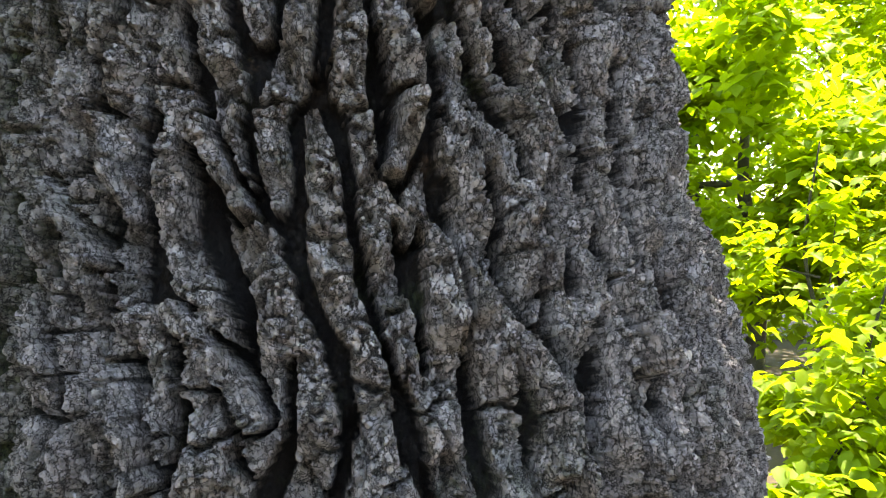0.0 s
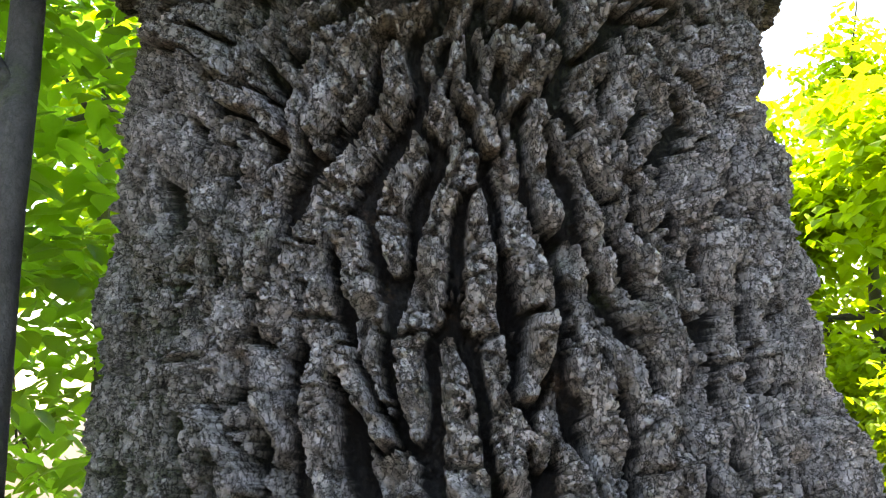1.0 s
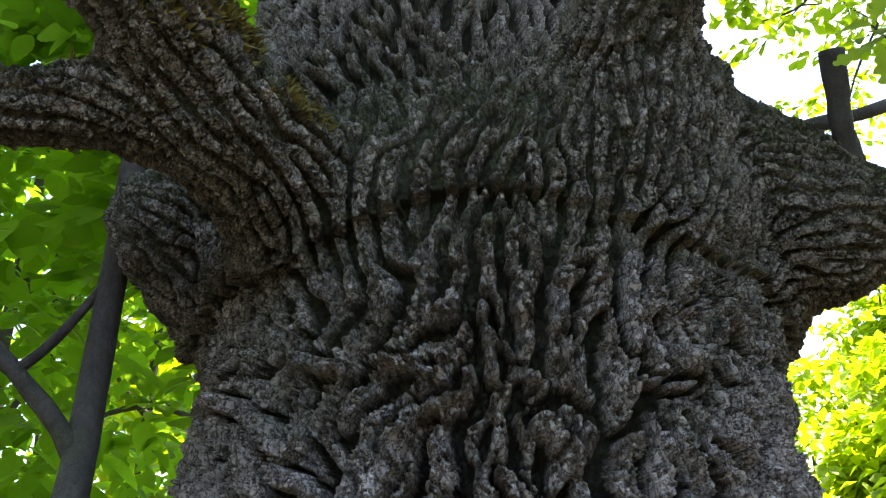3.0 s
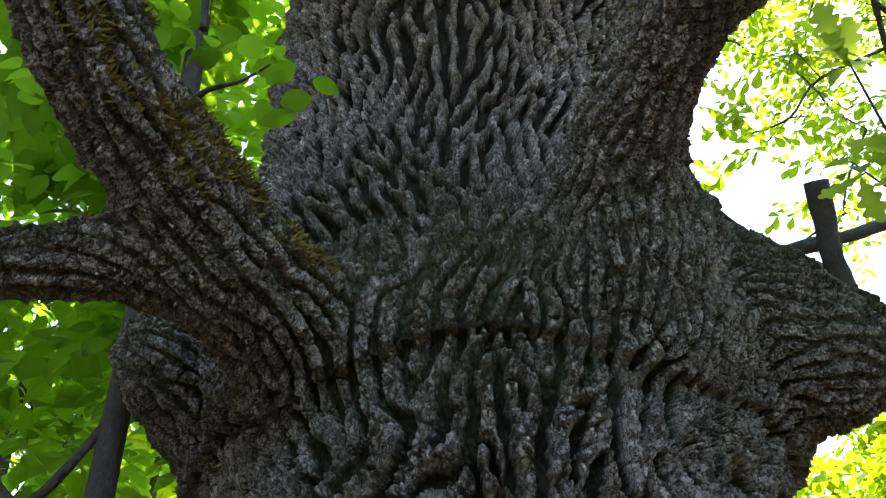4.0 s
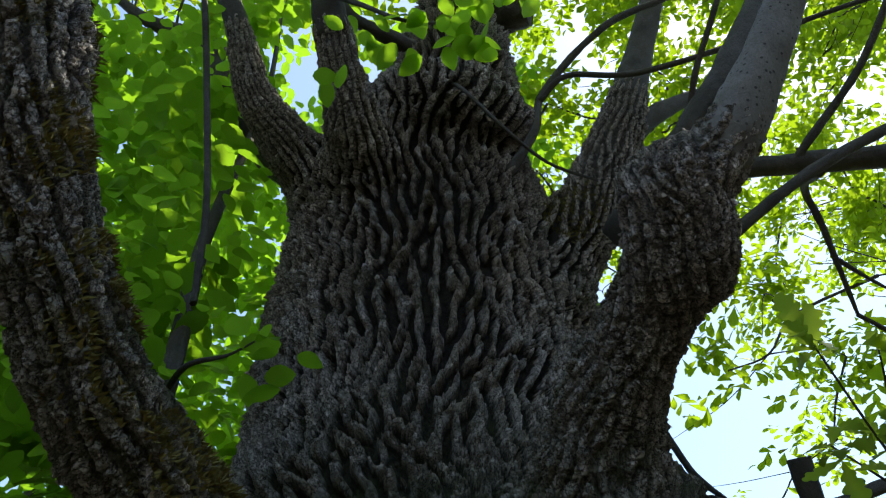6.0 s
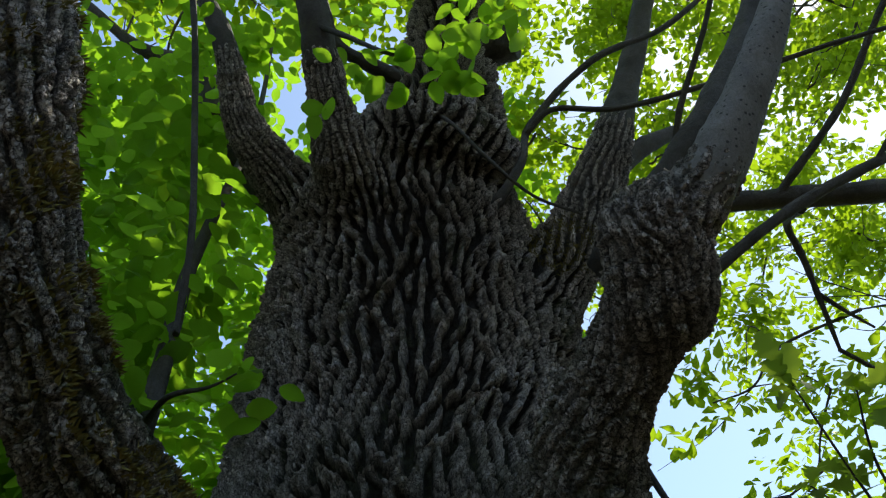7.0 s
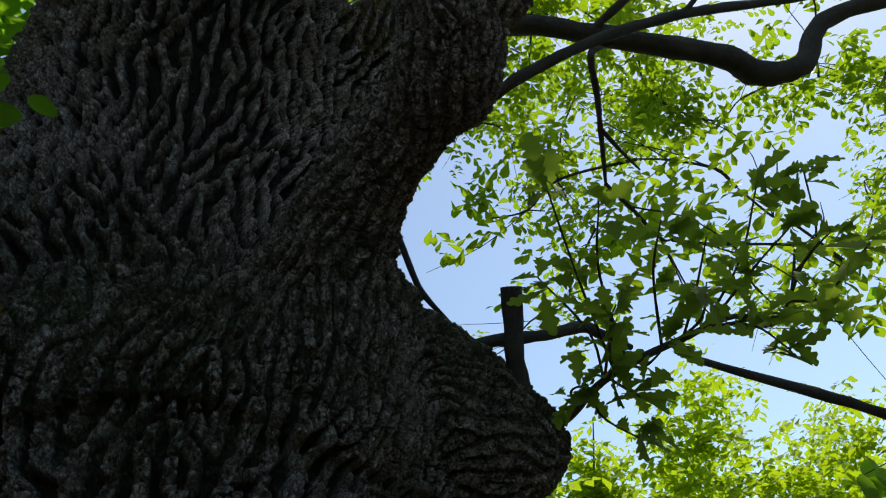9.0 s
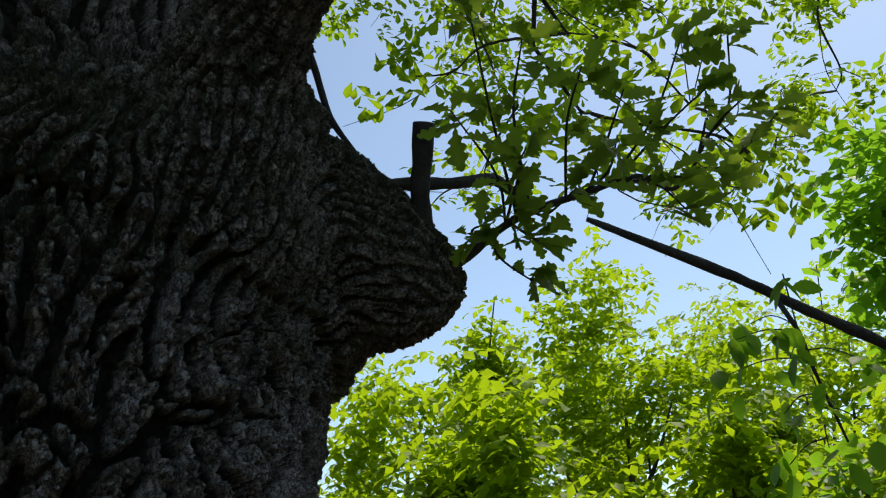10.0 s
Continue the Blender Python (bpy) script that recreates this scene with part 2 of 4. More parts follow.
def tube_data(pts, sides=10, n=6, rough=0.12, seed=1, scale=30.0, close=True):
    """A tapered, uneven branch through rows of x, y, z, radius."""
    c = glide(pts, n)
    d = np.gradient(c[:, :3], axis=0)
    d /= np.linalg.norm(d, axis=1)[:, None]
    ref = np.array([0.31, -0.55, -0.77])
    e1 = ref - d * (d @ ref)[:, None]
    e1 /= np.linalg.norm(e1, axis=1)[:, None]
    e2 = np.cross(d, e1)
    a = np.linspace(0, 2 * np.pi, sides, endpoint=False)
    ring = np.cos(a)[None, :, None] * e1[:, None] + np.sin(a)[None, :, None] * e2[:, None]
    base = c[:, None, :3] + ring * c[:, None, 3:4]
    wob = vnoise(base.reshape(-1, 3), scale, seed).reshape(base.shape[:2])
    v = c[:, None, :3] + ring * (c[:, 3:4] * (1 + rough * wob))[..., None]
    m = len(c)
    i, j = np.meshgrid(np.arange(m - 1), np.arange(sides), indexing="ij")
    k = (j + 1) % sides
    f = np.stack([i * sides + j, i * sides + k, (i + 1) * sides + k, (i + 1) * sides + j], -1).reshape(-1, 4)
    v = v.reshape(-1, 3)
    if close:
        tip = len(v)
        v = np.vstack([v, c[-1, :3], c[0, :3]])
        s = np.arange(sides)
        t = (s + 1) % sides
        o = (m - 1) * sides
        f = np.vstack([f, np.stack([o + s, o + t, np.full(sides, tip), np.full(sides, tip)], -1), np.stack([t, s, np.full(sides, tip + 1), np.full(sides, tip + 1)], -1)])
    return v, f


def tube(name, pts, mat, parent, label="", sides=10, n=6, rough=0.12, seed=1, scale=30.0):
    v, f = tube_data(pts, sides, n, rough, seed, scale, False)
    bm = bmesh.new()
    vs = [bm.verts.new(p) for p in v]
    for q in f:
        bm.faces.new([vs[i] for i in q]).smooth = True
    bm.faces.new(vs[-sides:])
    bm.faces.new(vs[:sides][::-1])
    me = bpy.data.meshes.new(name)
    bm.to_mesh(me)
    bm.free()
    me.materials.append(mat)
    return part(name, me, parent, label)


# ---- the old oak: limbs as rows of x, y, z, radius ----
BOLE = [(-0.19, 1.40, -0.15, 0.90), (-0.19, 1.40, 0.25, 0.76), (-0.15, 1.37, 0.75, 0.65), (-0.148, 1.36, 1.15, 0.612), (-0.19, 1.39, 1.45, 0.577),
        (-0.21, 1.394, 1.75, 0.572), (-0.20, 1.39, 1.95, 0.560), (-0.19, 1.40, 2.10, 0.568), (-0.20, 1.42, 2.20, 0.560)]
UPPER = [(-0.27, 1.47, 2.30, 0.54), (-0.335, 1.585, 2.65, 0.575), (-0.31, 1.67, 3.00, 0.560), (-0.30, 1.69, 3.35, 0.572), (-0.27, 1.60, 3.65, 0.545),
         (-0.24, 1.43, 3.90, 0.455), (-0.20, 1.30, 4.10, 0.36), (-0.08, 1.19, 4.32, 0.275), (-0.01, 1.11, 4.65, 0.205), (0.05, 1.03, 5.05, 0.18)]
COLLAR = [(-0.43, 0.98, 2.25, 0.14), (-0.25, 1.02, 2.28, 0.160), (0.00, 1.07, 2.36, 0.155), (0.18, 1.06, 2.46, 0.13)]
RIGHT_LIMB = [(0.10, 1.08, 2.30, 0.19), (0.13, 0.97, 2.50, 0.128), (0.185, 0.845, 2.612, 0.092), (0.275, 0.736, 2.684, 0.078), (0.338, 0.637, 2.740, 0.082),
              (0.350, 0.592, 2.795, 0.087), (0.385, 0.576, 2.818, 0.079), (0.420, 0.562, 2.842, 0.062), (0.470, 0.540, 2.885, 0.054)]
LEFT_LIMB = [(-0.38, 1.02, 2.26, 0.15), (-0.44, 0.86, 2.275, 0.118), (-0.485, 0.70, 2.315, 0.095), (-0.51, 0.56, 2.37, 0.084), (-0.546, 0.46, 2.43, 0.080),
             (-0.582, 0.347, 2.544, 0.077), (-0.622, 0.218, 2.732, 0.080), (-0.640, 0.128, 2.929, 0.092), (-0.656, 0.053, 3.115, 0.070), (-0.68, -0.03, 3.35, 0.06)]
LEFT_FORK = [(-0.50, 0.70, 2.29, 0.080), (-0.60, 0.63, 2.272, 0.062), (-0.69, 0.575, 2.245, 0.050), (-0.79, 0.509, 2.215, 0.042), (-0.92, 0.44, 2.20, 0.036)]
LEFT_BURL = [(-0.50, 1.28, 2.28, 0.30), (-0.66, 1.20, 2.32, 0.19), (-0.735, 1.09, 2.34, 0.125), (-0.76, 1.05, 2.35, 0.095)]
RIGHT_BURL = [(0.08, 1.42, 2.34, 0.40), (0.23, 1.36, 2.37, 0.285), (0.373, 1.305, 2.335, 0.200), (0.465, 1.275, 2.295, 0.145), (0.515, 1.262, 2.283, 0.108)]
REAR_LIMB = [(0.00, 1.53, 3.40, 0.22), (0.15, 1.49, 3.60, 0.15), (0.302, 1.44, 3.778, 0.122), (0.407, 1.386, 3.961, 0.105), (0.524, 1.356, 4.181, 0.092), (0.60, 1.335, 4.36, 0.072)]
BRANCH_A = [(-0.50, 1.30, 3.95, 0.16), (-0.600, 1.14, 4.02, 0.108), (-0.655, 1.02, 4.06, 0.086), (-0.715, 0.90, 4.15, 0.066), (-0.750, 0.757, 4.37, 0.044)]
STUB = [(0.335, 0.66, 2.70, 0.078), (0.318, 0.605, 2.765, 0.064), (0.308, 0.578, 2.796, 0.058)]
ROLL = [(-0.34, 1.03, 4.00, 0.09), (-0.18, 0.97, 4.02, 0.11), (-0.02, 1.00, 4.02, 0.115), (0.10, 1.12, 4.00, 0.10)]
BRANCH_B = [(-0.34, 1.12, 3.86, 0.14), (-0.357, 0.95, 3.86, 0.100), (-0.365, 0.84, 3.92, 0.074), (-0.373, 0.70, 4.05, 0.057)]
BOUGHS = [  # rows, ridge spacing, block length, furrow depth
    (BOLE, 0.056, 0.12, 0.050), (UPPER, 0.045, 0.075, 0.042), (COLLAR, 0.046, 0.08, 0.026), (RIGHT_LIMB, 0.030, 0.06, 0.008),
    (LEFT_LIMB, 0.034, 0.09, 0.014), (LEFT_FORK, 0.026, 0.09, 0.010), (LEFT_BURL, 0.036, 0.06, 0.010), (RIGHT_BURL, 0.032, 0.06, 0.009),
    (REAR_LIMB, 0.030, 0.05, 0.014), (BRANCH_A, 0.024, 0.06, 0.009), (BRANCH_B, 0.024, 0.06, 0.009), (STUB, 0.030, 0.06, 0.010), (ROLL, 0.040, 0.06, 0.020)]
CURVES = [glide(rows, 8 if k < 2 else 3) for k, (rows, *_) in enumerate(BOUGHS)]   # the two stems are upright


def upright_field(p, curve):
    """Distance of points to an upright stem's skin: round its axis at each height, with a rounded top and foot."""
    z = np.clip(p[:, 2], curve[0, 2], curve[-1, 2])
    cx, cy, r = (np.interp(z, curve[:, 2], curve[:, k]) for k in (0, 1, 3))
    q = np.stack([p[:, 0] - cx, p[:, 1] - cy, p[:, 2] - z], 1)
    return np.sqrt((q * q).sum(1)) - r


def limb_field(p, curve):
    """Distance of points to a limb's skin."""
    if len(curve) > 60:
        return upright_field(p, curve)
    best = np.full(len(p), 9.0)
    for a, b in zip(curve[:-1], curve[1:]):
        ab = b[:3] - a[:3]
        t = np.clip(((p - a[:3]) @ ab) / (ab @ ab), 0, 1)
        q = p - a[:3] - t[:, None] * ab
        best = np.minimum(best, np.sqrt((q * q).sum(1)) - (a[3] + t * (b[3] - a[3])))
    return best


def tree_field(p):
    out = np.full(len(p), 9.0)
    for curve in CURVES:
        lo, hi = (curve[:, :3] - curve[:, 3:4]).min(0) - 0.25, (curve[:, :3] + curve[:, 3:4]).max(0) + 0.25
        sel = np.flatnonzero(((p > lo) & (p < hi)).all(1))
        if not len(sel):
            continue
        d, o, k = limb_field(p[sel], curve), out[sel], (0.028 if curve is CURVES[3] else 0.06)
        h = np.maximum(k - np.abs(d - o), 0) / k
        out[sel] = np.minimum(d, o) - h * h * k * 0.25
    return out


def surface_net(lo, hi, cell):
    ax = [np.arange(a, b, cell) for a, b in zip(lo, hi)]
    gx, gy, gz = np.meshgrid(*ax, indexing="ij")
    nx, ny, nz = gx.shape
    pts = np.stack([gx.ravel(), gy.ravel(), gz.ravel()], 1)
    val = tree_field(pts).reshape(nx, ny, nz)
    ins = val < 0
    acc, cnt = np.zeros((nx - 1, ny - 1, nz - 1, 3)), np.zeros((nx - 1, ny - 1, nz - 1))
    quads = []
    grid = pts.reshape(nx, ny, nz, 3)
    for k in range(3):
        sh = [slice(None)] * 3
        s0, s1 = list(sh), list(sh)
        s0[k], s1[k] = slice(0, -1), slice(1, None)
        a, b = val[tuple(s0)], val[tuple(s1)]
        idx = np.argwhere((a < 0) != (b < 0))
        va, vb = a[tuple(idx.T)], b[tuple(idx.T)]
        pos = grid[tuple(idx.T)].copy()
        pos[:, k] += cell * va / (va - vb)
        o1, o2 = (k + 1) % 3, (k + 2) % 3
        corner = []
        for d1, d2 in ((-1, -1), (0, -1), (0, 0), (-1, 0)):
            c = idx.copy()
            c[:, o1] += d1
            c[:, o2] += d2
            corner.append(c)
        ok = np.all([(c >= 0).all(1) & (c < np.array([nx - 1, ny - 1, nz - 1])).all(1) for c in corner], axis=0)
        for c in corner:
            c = c[ok]
            np.add.at(acc, tuple(c.T), pos[ok])
            np.add.at(cnt, tuple(c.T), 1)
        flat = [np.ravel_multi_index(tuple(c[ok].T), (nx - 1, ny - 1, nz - 1)) for c in corner]
        q = np.stack(flat, 1)
        flip = va[ok] > 0
        q[flip] = q[flip][:, ::-1]
        quads.append(q)
    quads = np.vstack(quads)
    used, inv = np.unique(quads, return_inverse=True)
    v = acc.reshape(-1, 3)[used] / cnt.reshape(-1)[used][:, None]
    return v, inv.reshape(-1, 4)


def onto_skin(p, times=1):
    for _ in range(times):
        d = tree_field(p)
        e = 0.004
        g = np.stack([tree_field(p + np.eye(3)[k] * e) - d for k in range(3)], 1) / e
        g /= np.maximum(np.linalg.norm(g, axis=1), 0.3)[:, None]
        p = p - g * d[:, None]
    return p


def halve(v, q, mask=None):
    """Each quad, or each one of the mask, into four; also the hanging points and the ends of their edges."""
    n = len(v)
    rest = q[:0] if mask is None else q[~mask]
    q = q if mask is None else q[mask]
    e = np.stack([np.minimum(q, np.roll(q, -1, 1)), np.maximum(q, np.roll(q, -1, 1))], -1).reshape(-1, 2)
    key, inv = np.unique(e[:, 0].astype(np.int64) * n + e[:, 1], return_inverse=True)
    mid = 0.5 * (v[key // n] + v[key % n])
    inv = inv.reshape(-1, 4) + n
    c = np.arange(len(q)) + n + len(mid)
    out = np.vstack([np.stack([q[:, k], inv[:, k], c, inv[:, k - 1]], 1) for k in range(4)])
    r = np.stack([np.minimum(rest, np.roll(rest, -1, 1)), np.maximum(rest, np.roll(rest, -1, 1))], -1).reshape(-1, 2)
    hang = np.flatnonzero(np.isin(key, r[:, 0].astype(np.int64) * n + r[:, 1]))
    return np.vstack([v, mid, v[q].mean(1)]), out, rest, (hang + n, key[hang] // n, key[hang] % n)


def vertex_normals(v, q):
    fn = np.cross(v[q[:, 2]] - v[q[:, 0]], v[q[:, 3]] - v[q[:, 1]])
    n = np.zeros_like(v)
    for k in range(4):
        for c in range(3):
            n[:, c] += np.bincount(q[:, k], fn[:, c], len(v))
    return n / np.maximum(np.linalg.norm(n, axis=1), 1e-12)[:, None]


def cells3(p, seed):
    """Cellular pattern in space: gap to the next cell, the cell's random number and the offset from its seed point."""
    base = np.floor(p).astype(np.int64)
    f1, f2, rid, off = np.full(len(p), 9.0), np.full(len(p), 9.0), np.zeros(len(p)), np.zeros_like(p)
    for a in (-1, 0, 1):
        for b in (-1, 0, 1):
            for c in (-1, 0, 1):
                i, j, k = base[:, 0] + a, base[:, 1] + b, base[:, 2] + c
                h = hash01(i, j, k, seed)
                o = np.stack([p[:, 0] - i - h, p[:, 1] - j - (h * 61.7) % 1.0, p[:, 2] - k - (h * 3917.3) % 1.0], 1)
                d = np.sqrt((o * o).sum(1))
                near = d < f1
                f2 = np.where(near, f1, np.minimum(f2, d))
                f1 = np.where(near, d, f1)
                rid = np.where(near, (h * 771.3) % 1.0, rid)
                off[near] = o[near]
    return f2 - f1, rid, off


def unit(a):
    return a / np.maximum(np.linalg.norm(a, axis=1), 1e-9)[:, None]


def grain_field(p, nrm):
    """Which way the bark runs at each point, how far its ridges lie apart, how deep and how narrow they are, and how tangled."""
    ds, flows = np.full((len(p), len(CURVES)), 5.0), np.zeros((len(CURVES), len(p), 3))
    for k, curve in enumerate(CURVES):
        lo, hi = (curve[:, :3] - curve[:, 3:4]).min(0) - 0.2, (curve[:, :3] + curve[:, 3:4]).max(0) + 0.2
        sel = np.flatnonzero(((p > lo) & (p < hi)).all(1))
        if not len(sel):
            continue
        ds[sel, k] = limb_field(p[sel], curve)
        mids, ways = 0.5 * (curve[1:, :3] + curve[:-1, :3]), unit(np.diff(curve[:, :3], axis=0))
        near = np.argmin(((p[sel][:, None] - mids[None]) ** 2).sum(2), 1)
        flows[k, sel] = ways[near] if k != 12 else (0.0, 0.25, 1.0)
    w = np.exp(-(ds - ds.min(1)[:, None]) / 0.055)
    w /= w.sum(1)[:, None]
    flow = np.einsum("nk,knc->nc", w, flows)
    flow = unit(flow - nrm * (flow * nrm).sum(1)[:, None])
    side = np.cross(flow, nrm)
    z = p[:, 2]
    low = w[:, 0] + w[:, 2]
    tangle = np.clip(low * step(1.60, 1.80, z + 0.15 * pnoise(p, 5.0, 3)) + 0.6 * (w[:, 6] + w[:, 7]) + 0.4 * (w[:, 3] + w[:, 11]), 0, 1)
    turn = (0.20 * pnoise(p, 4.0, 21) + 0.20 * pnoise(p, 12.0, 22) + w[:, 1] * (0.35 * pnoise(p, 6.0, 23) + 0.60 * pnoise(p, 15.0, 24))
            + tangle * (0.85 * pnoise(p, 5.5, 25) + 1.0 * pnoise(p, 13.0, 26)))
    flow, side = flow * np.cos(turn)[:, None] + side * np.sin(turn)[:, None], side * np.cos(turn)[:, None] - flow * np.sin(turn)[:, None]
    wide, long, depth = (w @ np.array([row[k] for row in BOUGHS]) for k in (1, 2, 3))
    wide = wide * (1 - 0.15 * tangle) * (1 + 0.25 * pnoise(p, 6.0, 27) + 0.25 * pnoise(p, 18.0, 28))
    ledge = step(2.12, 2.28, z) * (1 - step(2.48, 2.60, z)) * (w[:, 0] + w[:, 1] + w[:, 2])
    depth, tangle, net = depth * (1 - 0.35 * ledge), np.maximum(tangle, 0.8 * ledge), (w[:, 1] + w[:, 8]) * (1 - ledge)
    return flow, side, wide, long, depth, net, tangle


def edges_of(q):
    e = np.stack([np.minimum(q, np.roll(q, -1, 1)), np.maximum(q, np.roll(q, -1, 1))], -1).reshape(-1, 2)
    return np.unique(e, axis=0)


def carry_waves(x, e, wave, z, times, fixed=None):
    """Wave trains settle on the skin: each point takes the phase that its neighbours hand on along the wave vectors."""
    a, b = e.T
    turn = np.exp(1j * (0.5 * (wave[a] + wave[b]) * (x[b] - x[a])).sum(1))
    n = len(x)
    for _ in range(times):
        to_b, to_a = z[a] * turn, z[b] * np.conj(turn)
        acc = (np.bincount(b, to_b.real, n) + np.bincount(a, to_a.real, n)) + 1j * (np.bincount(b, to_b.imag, n) + np.bincount(a, to_a.imag, n))
        acc = acc + 0.6 * z
        acc /= np.maximum(np.abs(acc), 1e-9)
        z = acc if fixed is None else np.where(fixed, z, acc)
    return z


def bark_relief(p, ridge_z, block_z, depth, net, tangle, swell):
    """Height of the bark over the smooth skin: steep ridges, cracked across into tilted blocks, and flakes."""
    m1, m2, sm, fi = pnoise(p, 17.0, 8), pnoise(p, 30.0, 9), pnoise(p, 60.0, 10), pnoise(p, 150.0, 11)
    # real slabs and ribs that stand out
    proud = np.zeros(len(p))
    for k, (*pts, half) in enumerate(SLABS + RIBS):
        c = glide(np.array(pts).reshape(3, 3), 3)
        sel = np.flatnonzero(((p > c.min(0) - 0.06) & (p < c.max(0) + 0.06)).all(1))
        d = np.full(len(sel), 9.0)
        for s0, s1 in zip(c[:-1], c[1:]):
            t = np.clip((p[sel] - s0) @ (s1 - s0) / ((s1 - s0) @ (s1 - s0)), 0, 1)
            d = np.minimum(d, np.linalg.norm(p[sel] - s0 - t[:, None] * (s1 - s0), axis=1))
        d = d + 0.004 * sm[sel]
        proud[sel] = np.where(proud[sel] > 0, proud[sel], (1 - step(0.75 * half, 1.05 * half, d)) - 0.8 * ((d > 1.05 * half) & (d < 1.7 * half)))
    warp = np.stack([sm, m2, fi], 1)
    gap, cid, off = cells3(p * np.array((36.0, 36.0, 27.0)) + 0.30 * warp, 131)
    gap2, fid, off2 = cells3(p * np.array((92.0, 92.0, 74.0)) + 0.25 * warp, 137)
    tilt = off[:, 0] * (2 * ((cid * 17.3) % 1) - 1) + off[:, 2] * (2 * ((cid * 41.7) % 1) - 1)
    tilt2 = off2[:, 0] * (2 * ((fid * 17.3) % 1) - 1) + off2[:, 2] * (2 * ((fid * 41.7) % 1) - 1)
    # the plates and flakes break the ridges' edges
    t = np.abs(np.angle(ridge_z)) / np.pi + 0.24 * (cid - 0.5) + 0.14 * (fid - 0.5) + 0.04 * fi
    edge = 0.62 + 0.12 * m1 - 0.20 * net - 0.08 * tangle
    wall = 1 - step(edge, edge + 0.14, t)
    ridge = wall * (0.88 - 0.33 * net + (0.12 + 0.33 * net) * (1 - np.clip(t / 0.7, 0, 1) ** 2)) * (0.92 + 0.40 * m1)
    s = np.angle(block_z) / (2 * np.pi)
    joint = step(0.42, 0.48, np.abs(s) + 0.05 * (fid - 0.5)) * step(-0.1, 0.3, pnoise(p, 12.0, 33))
    crack = 1 - step(0.015, 0.09, gap)
    crack2 = 1 - step(0.0, 0.12, gap2)
    ridge = ridge * (1 - (0.40 + 0.35 * tangle + 0.20 * net) * joint)
    ridge = np.where(proud > 0, np.maximum(ridge, 0.70) + 0.55 * proud, ridge * (1 + proud))
    flake = np.clip(depth / 0.036, 0.62, 1.1) * (0.35 + 0.65 * wall)
    depth = depth * (1 - 0.22 * tangle)
    h = depth * (ridge - 0.66) + 0.034 * (swell - 0.72 * (swell > 0)) + (1 + 0.45 * tangle + 0.25 * net) * flake * (0.0080 * (cid - 0.5) + 0.0100 * tilt + 0.0040 * s * wall - 0.0080 * crack
                                          + 0.0044 * (fid - 0.5) + 0.0056 * tilt2 - 0.0028 * crack2 + 0.0012 * fi)
    # colour tone by relief: pale weathered ridge tops, furrows and cracks darkened as shade
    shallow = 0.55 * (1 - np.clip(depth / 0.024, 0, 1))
    crust_shade = np.clip((shallow + (1 - shallow) * step(0.30, 0.72, ridge)) * (0.66 + 0.22 * cid + 0.12 * fid) * (1 - 0.6 * crack) * (1 - 0.35 * crack2) * (1 - 0.5 * joint), 0, 1)
    return h, crust_shade


def facing(v, q):
    """Quads on the side that the walk passes."""
    c = v[q].mean(1)
    fn = np.cross(v[q[:, 2]] - v[q[:, 0]], v[q[:, 3]] - v[q[:, 1]])
    fn /= np.maximum(np.linalg.norm(fn, axis=1), 1e-12)[:, None]
    way = np.array([0.05, -0.15, 1.6]) - c
    way /= np.linalg.norm(way, axis=1)[:, None]
    return ((fn * way).sum(1) > -0.22) & (c[:, 2] > 0.95)


# single slabs and ribs of bark that stand proud of the rest: three points along each, and half its width
SLABS = [
    (-0.229, 0.832, 1.871, -0.261, 0.826, 1.808, -0.288, 0.824, 1.744, 0.0150),
    (-0.400, 0.873, 1.973, -0.357, 0.859, 1.953, -0.321, 0.850, 1.946, 0.0130),
    (-0.286, 0.845, 1.957, -0.234, 0.838, 1.938, -0.188, 0.835, 1.915, 0.0117),
    (-0.224, 0.831, 1.871, -0.189, 0.832, 1.881, -0.153, 0.837, 1.899, 0.0108),
    (0.079, 0.917, 1.917, 0.113, 0.938, 1.910, 0.149, 0.968, 1.921, 0.0109),
    (-0.108, 0.849, 1.959, -0.083, 0.852, 1.933, -0.059, 0.855, 1.896, 0.0108),
    (-0.132, 0.845, 2.016, -0.127, 0.845, 1.966, -0.121, 0.843, 1.913, 0.0131),
    (-0.491, 0.910, 1.909, -0.454, 0.888, 1.881, -0.420, 0.869, 1.847, 0.0144),
    (-0.060, 0.850, 1.850, -0.042, 0.852, 1.827, -0.025, 0.856, 1.805, 0.0166),
    (-0.605, 1.006, 1.972, -0.520, 0.931, 1.931, -0.456, 0.890, 1.890, 0.0126),
    (-0.425, 0.867, 1.812, -0.378, 0.848, 1.793, -0.342, 0.835, 1.749, 0.0125),
    (-0.115, 0.830, 1.788, -0.090, 0.832, 1.756, -0.080, 0.833, 1.719, 0.0112),
    (0.036, 0.873, 1.729, 0.049, 0.876, 1.703, 0.061, 0.881, 1.674, 0.0132),
]
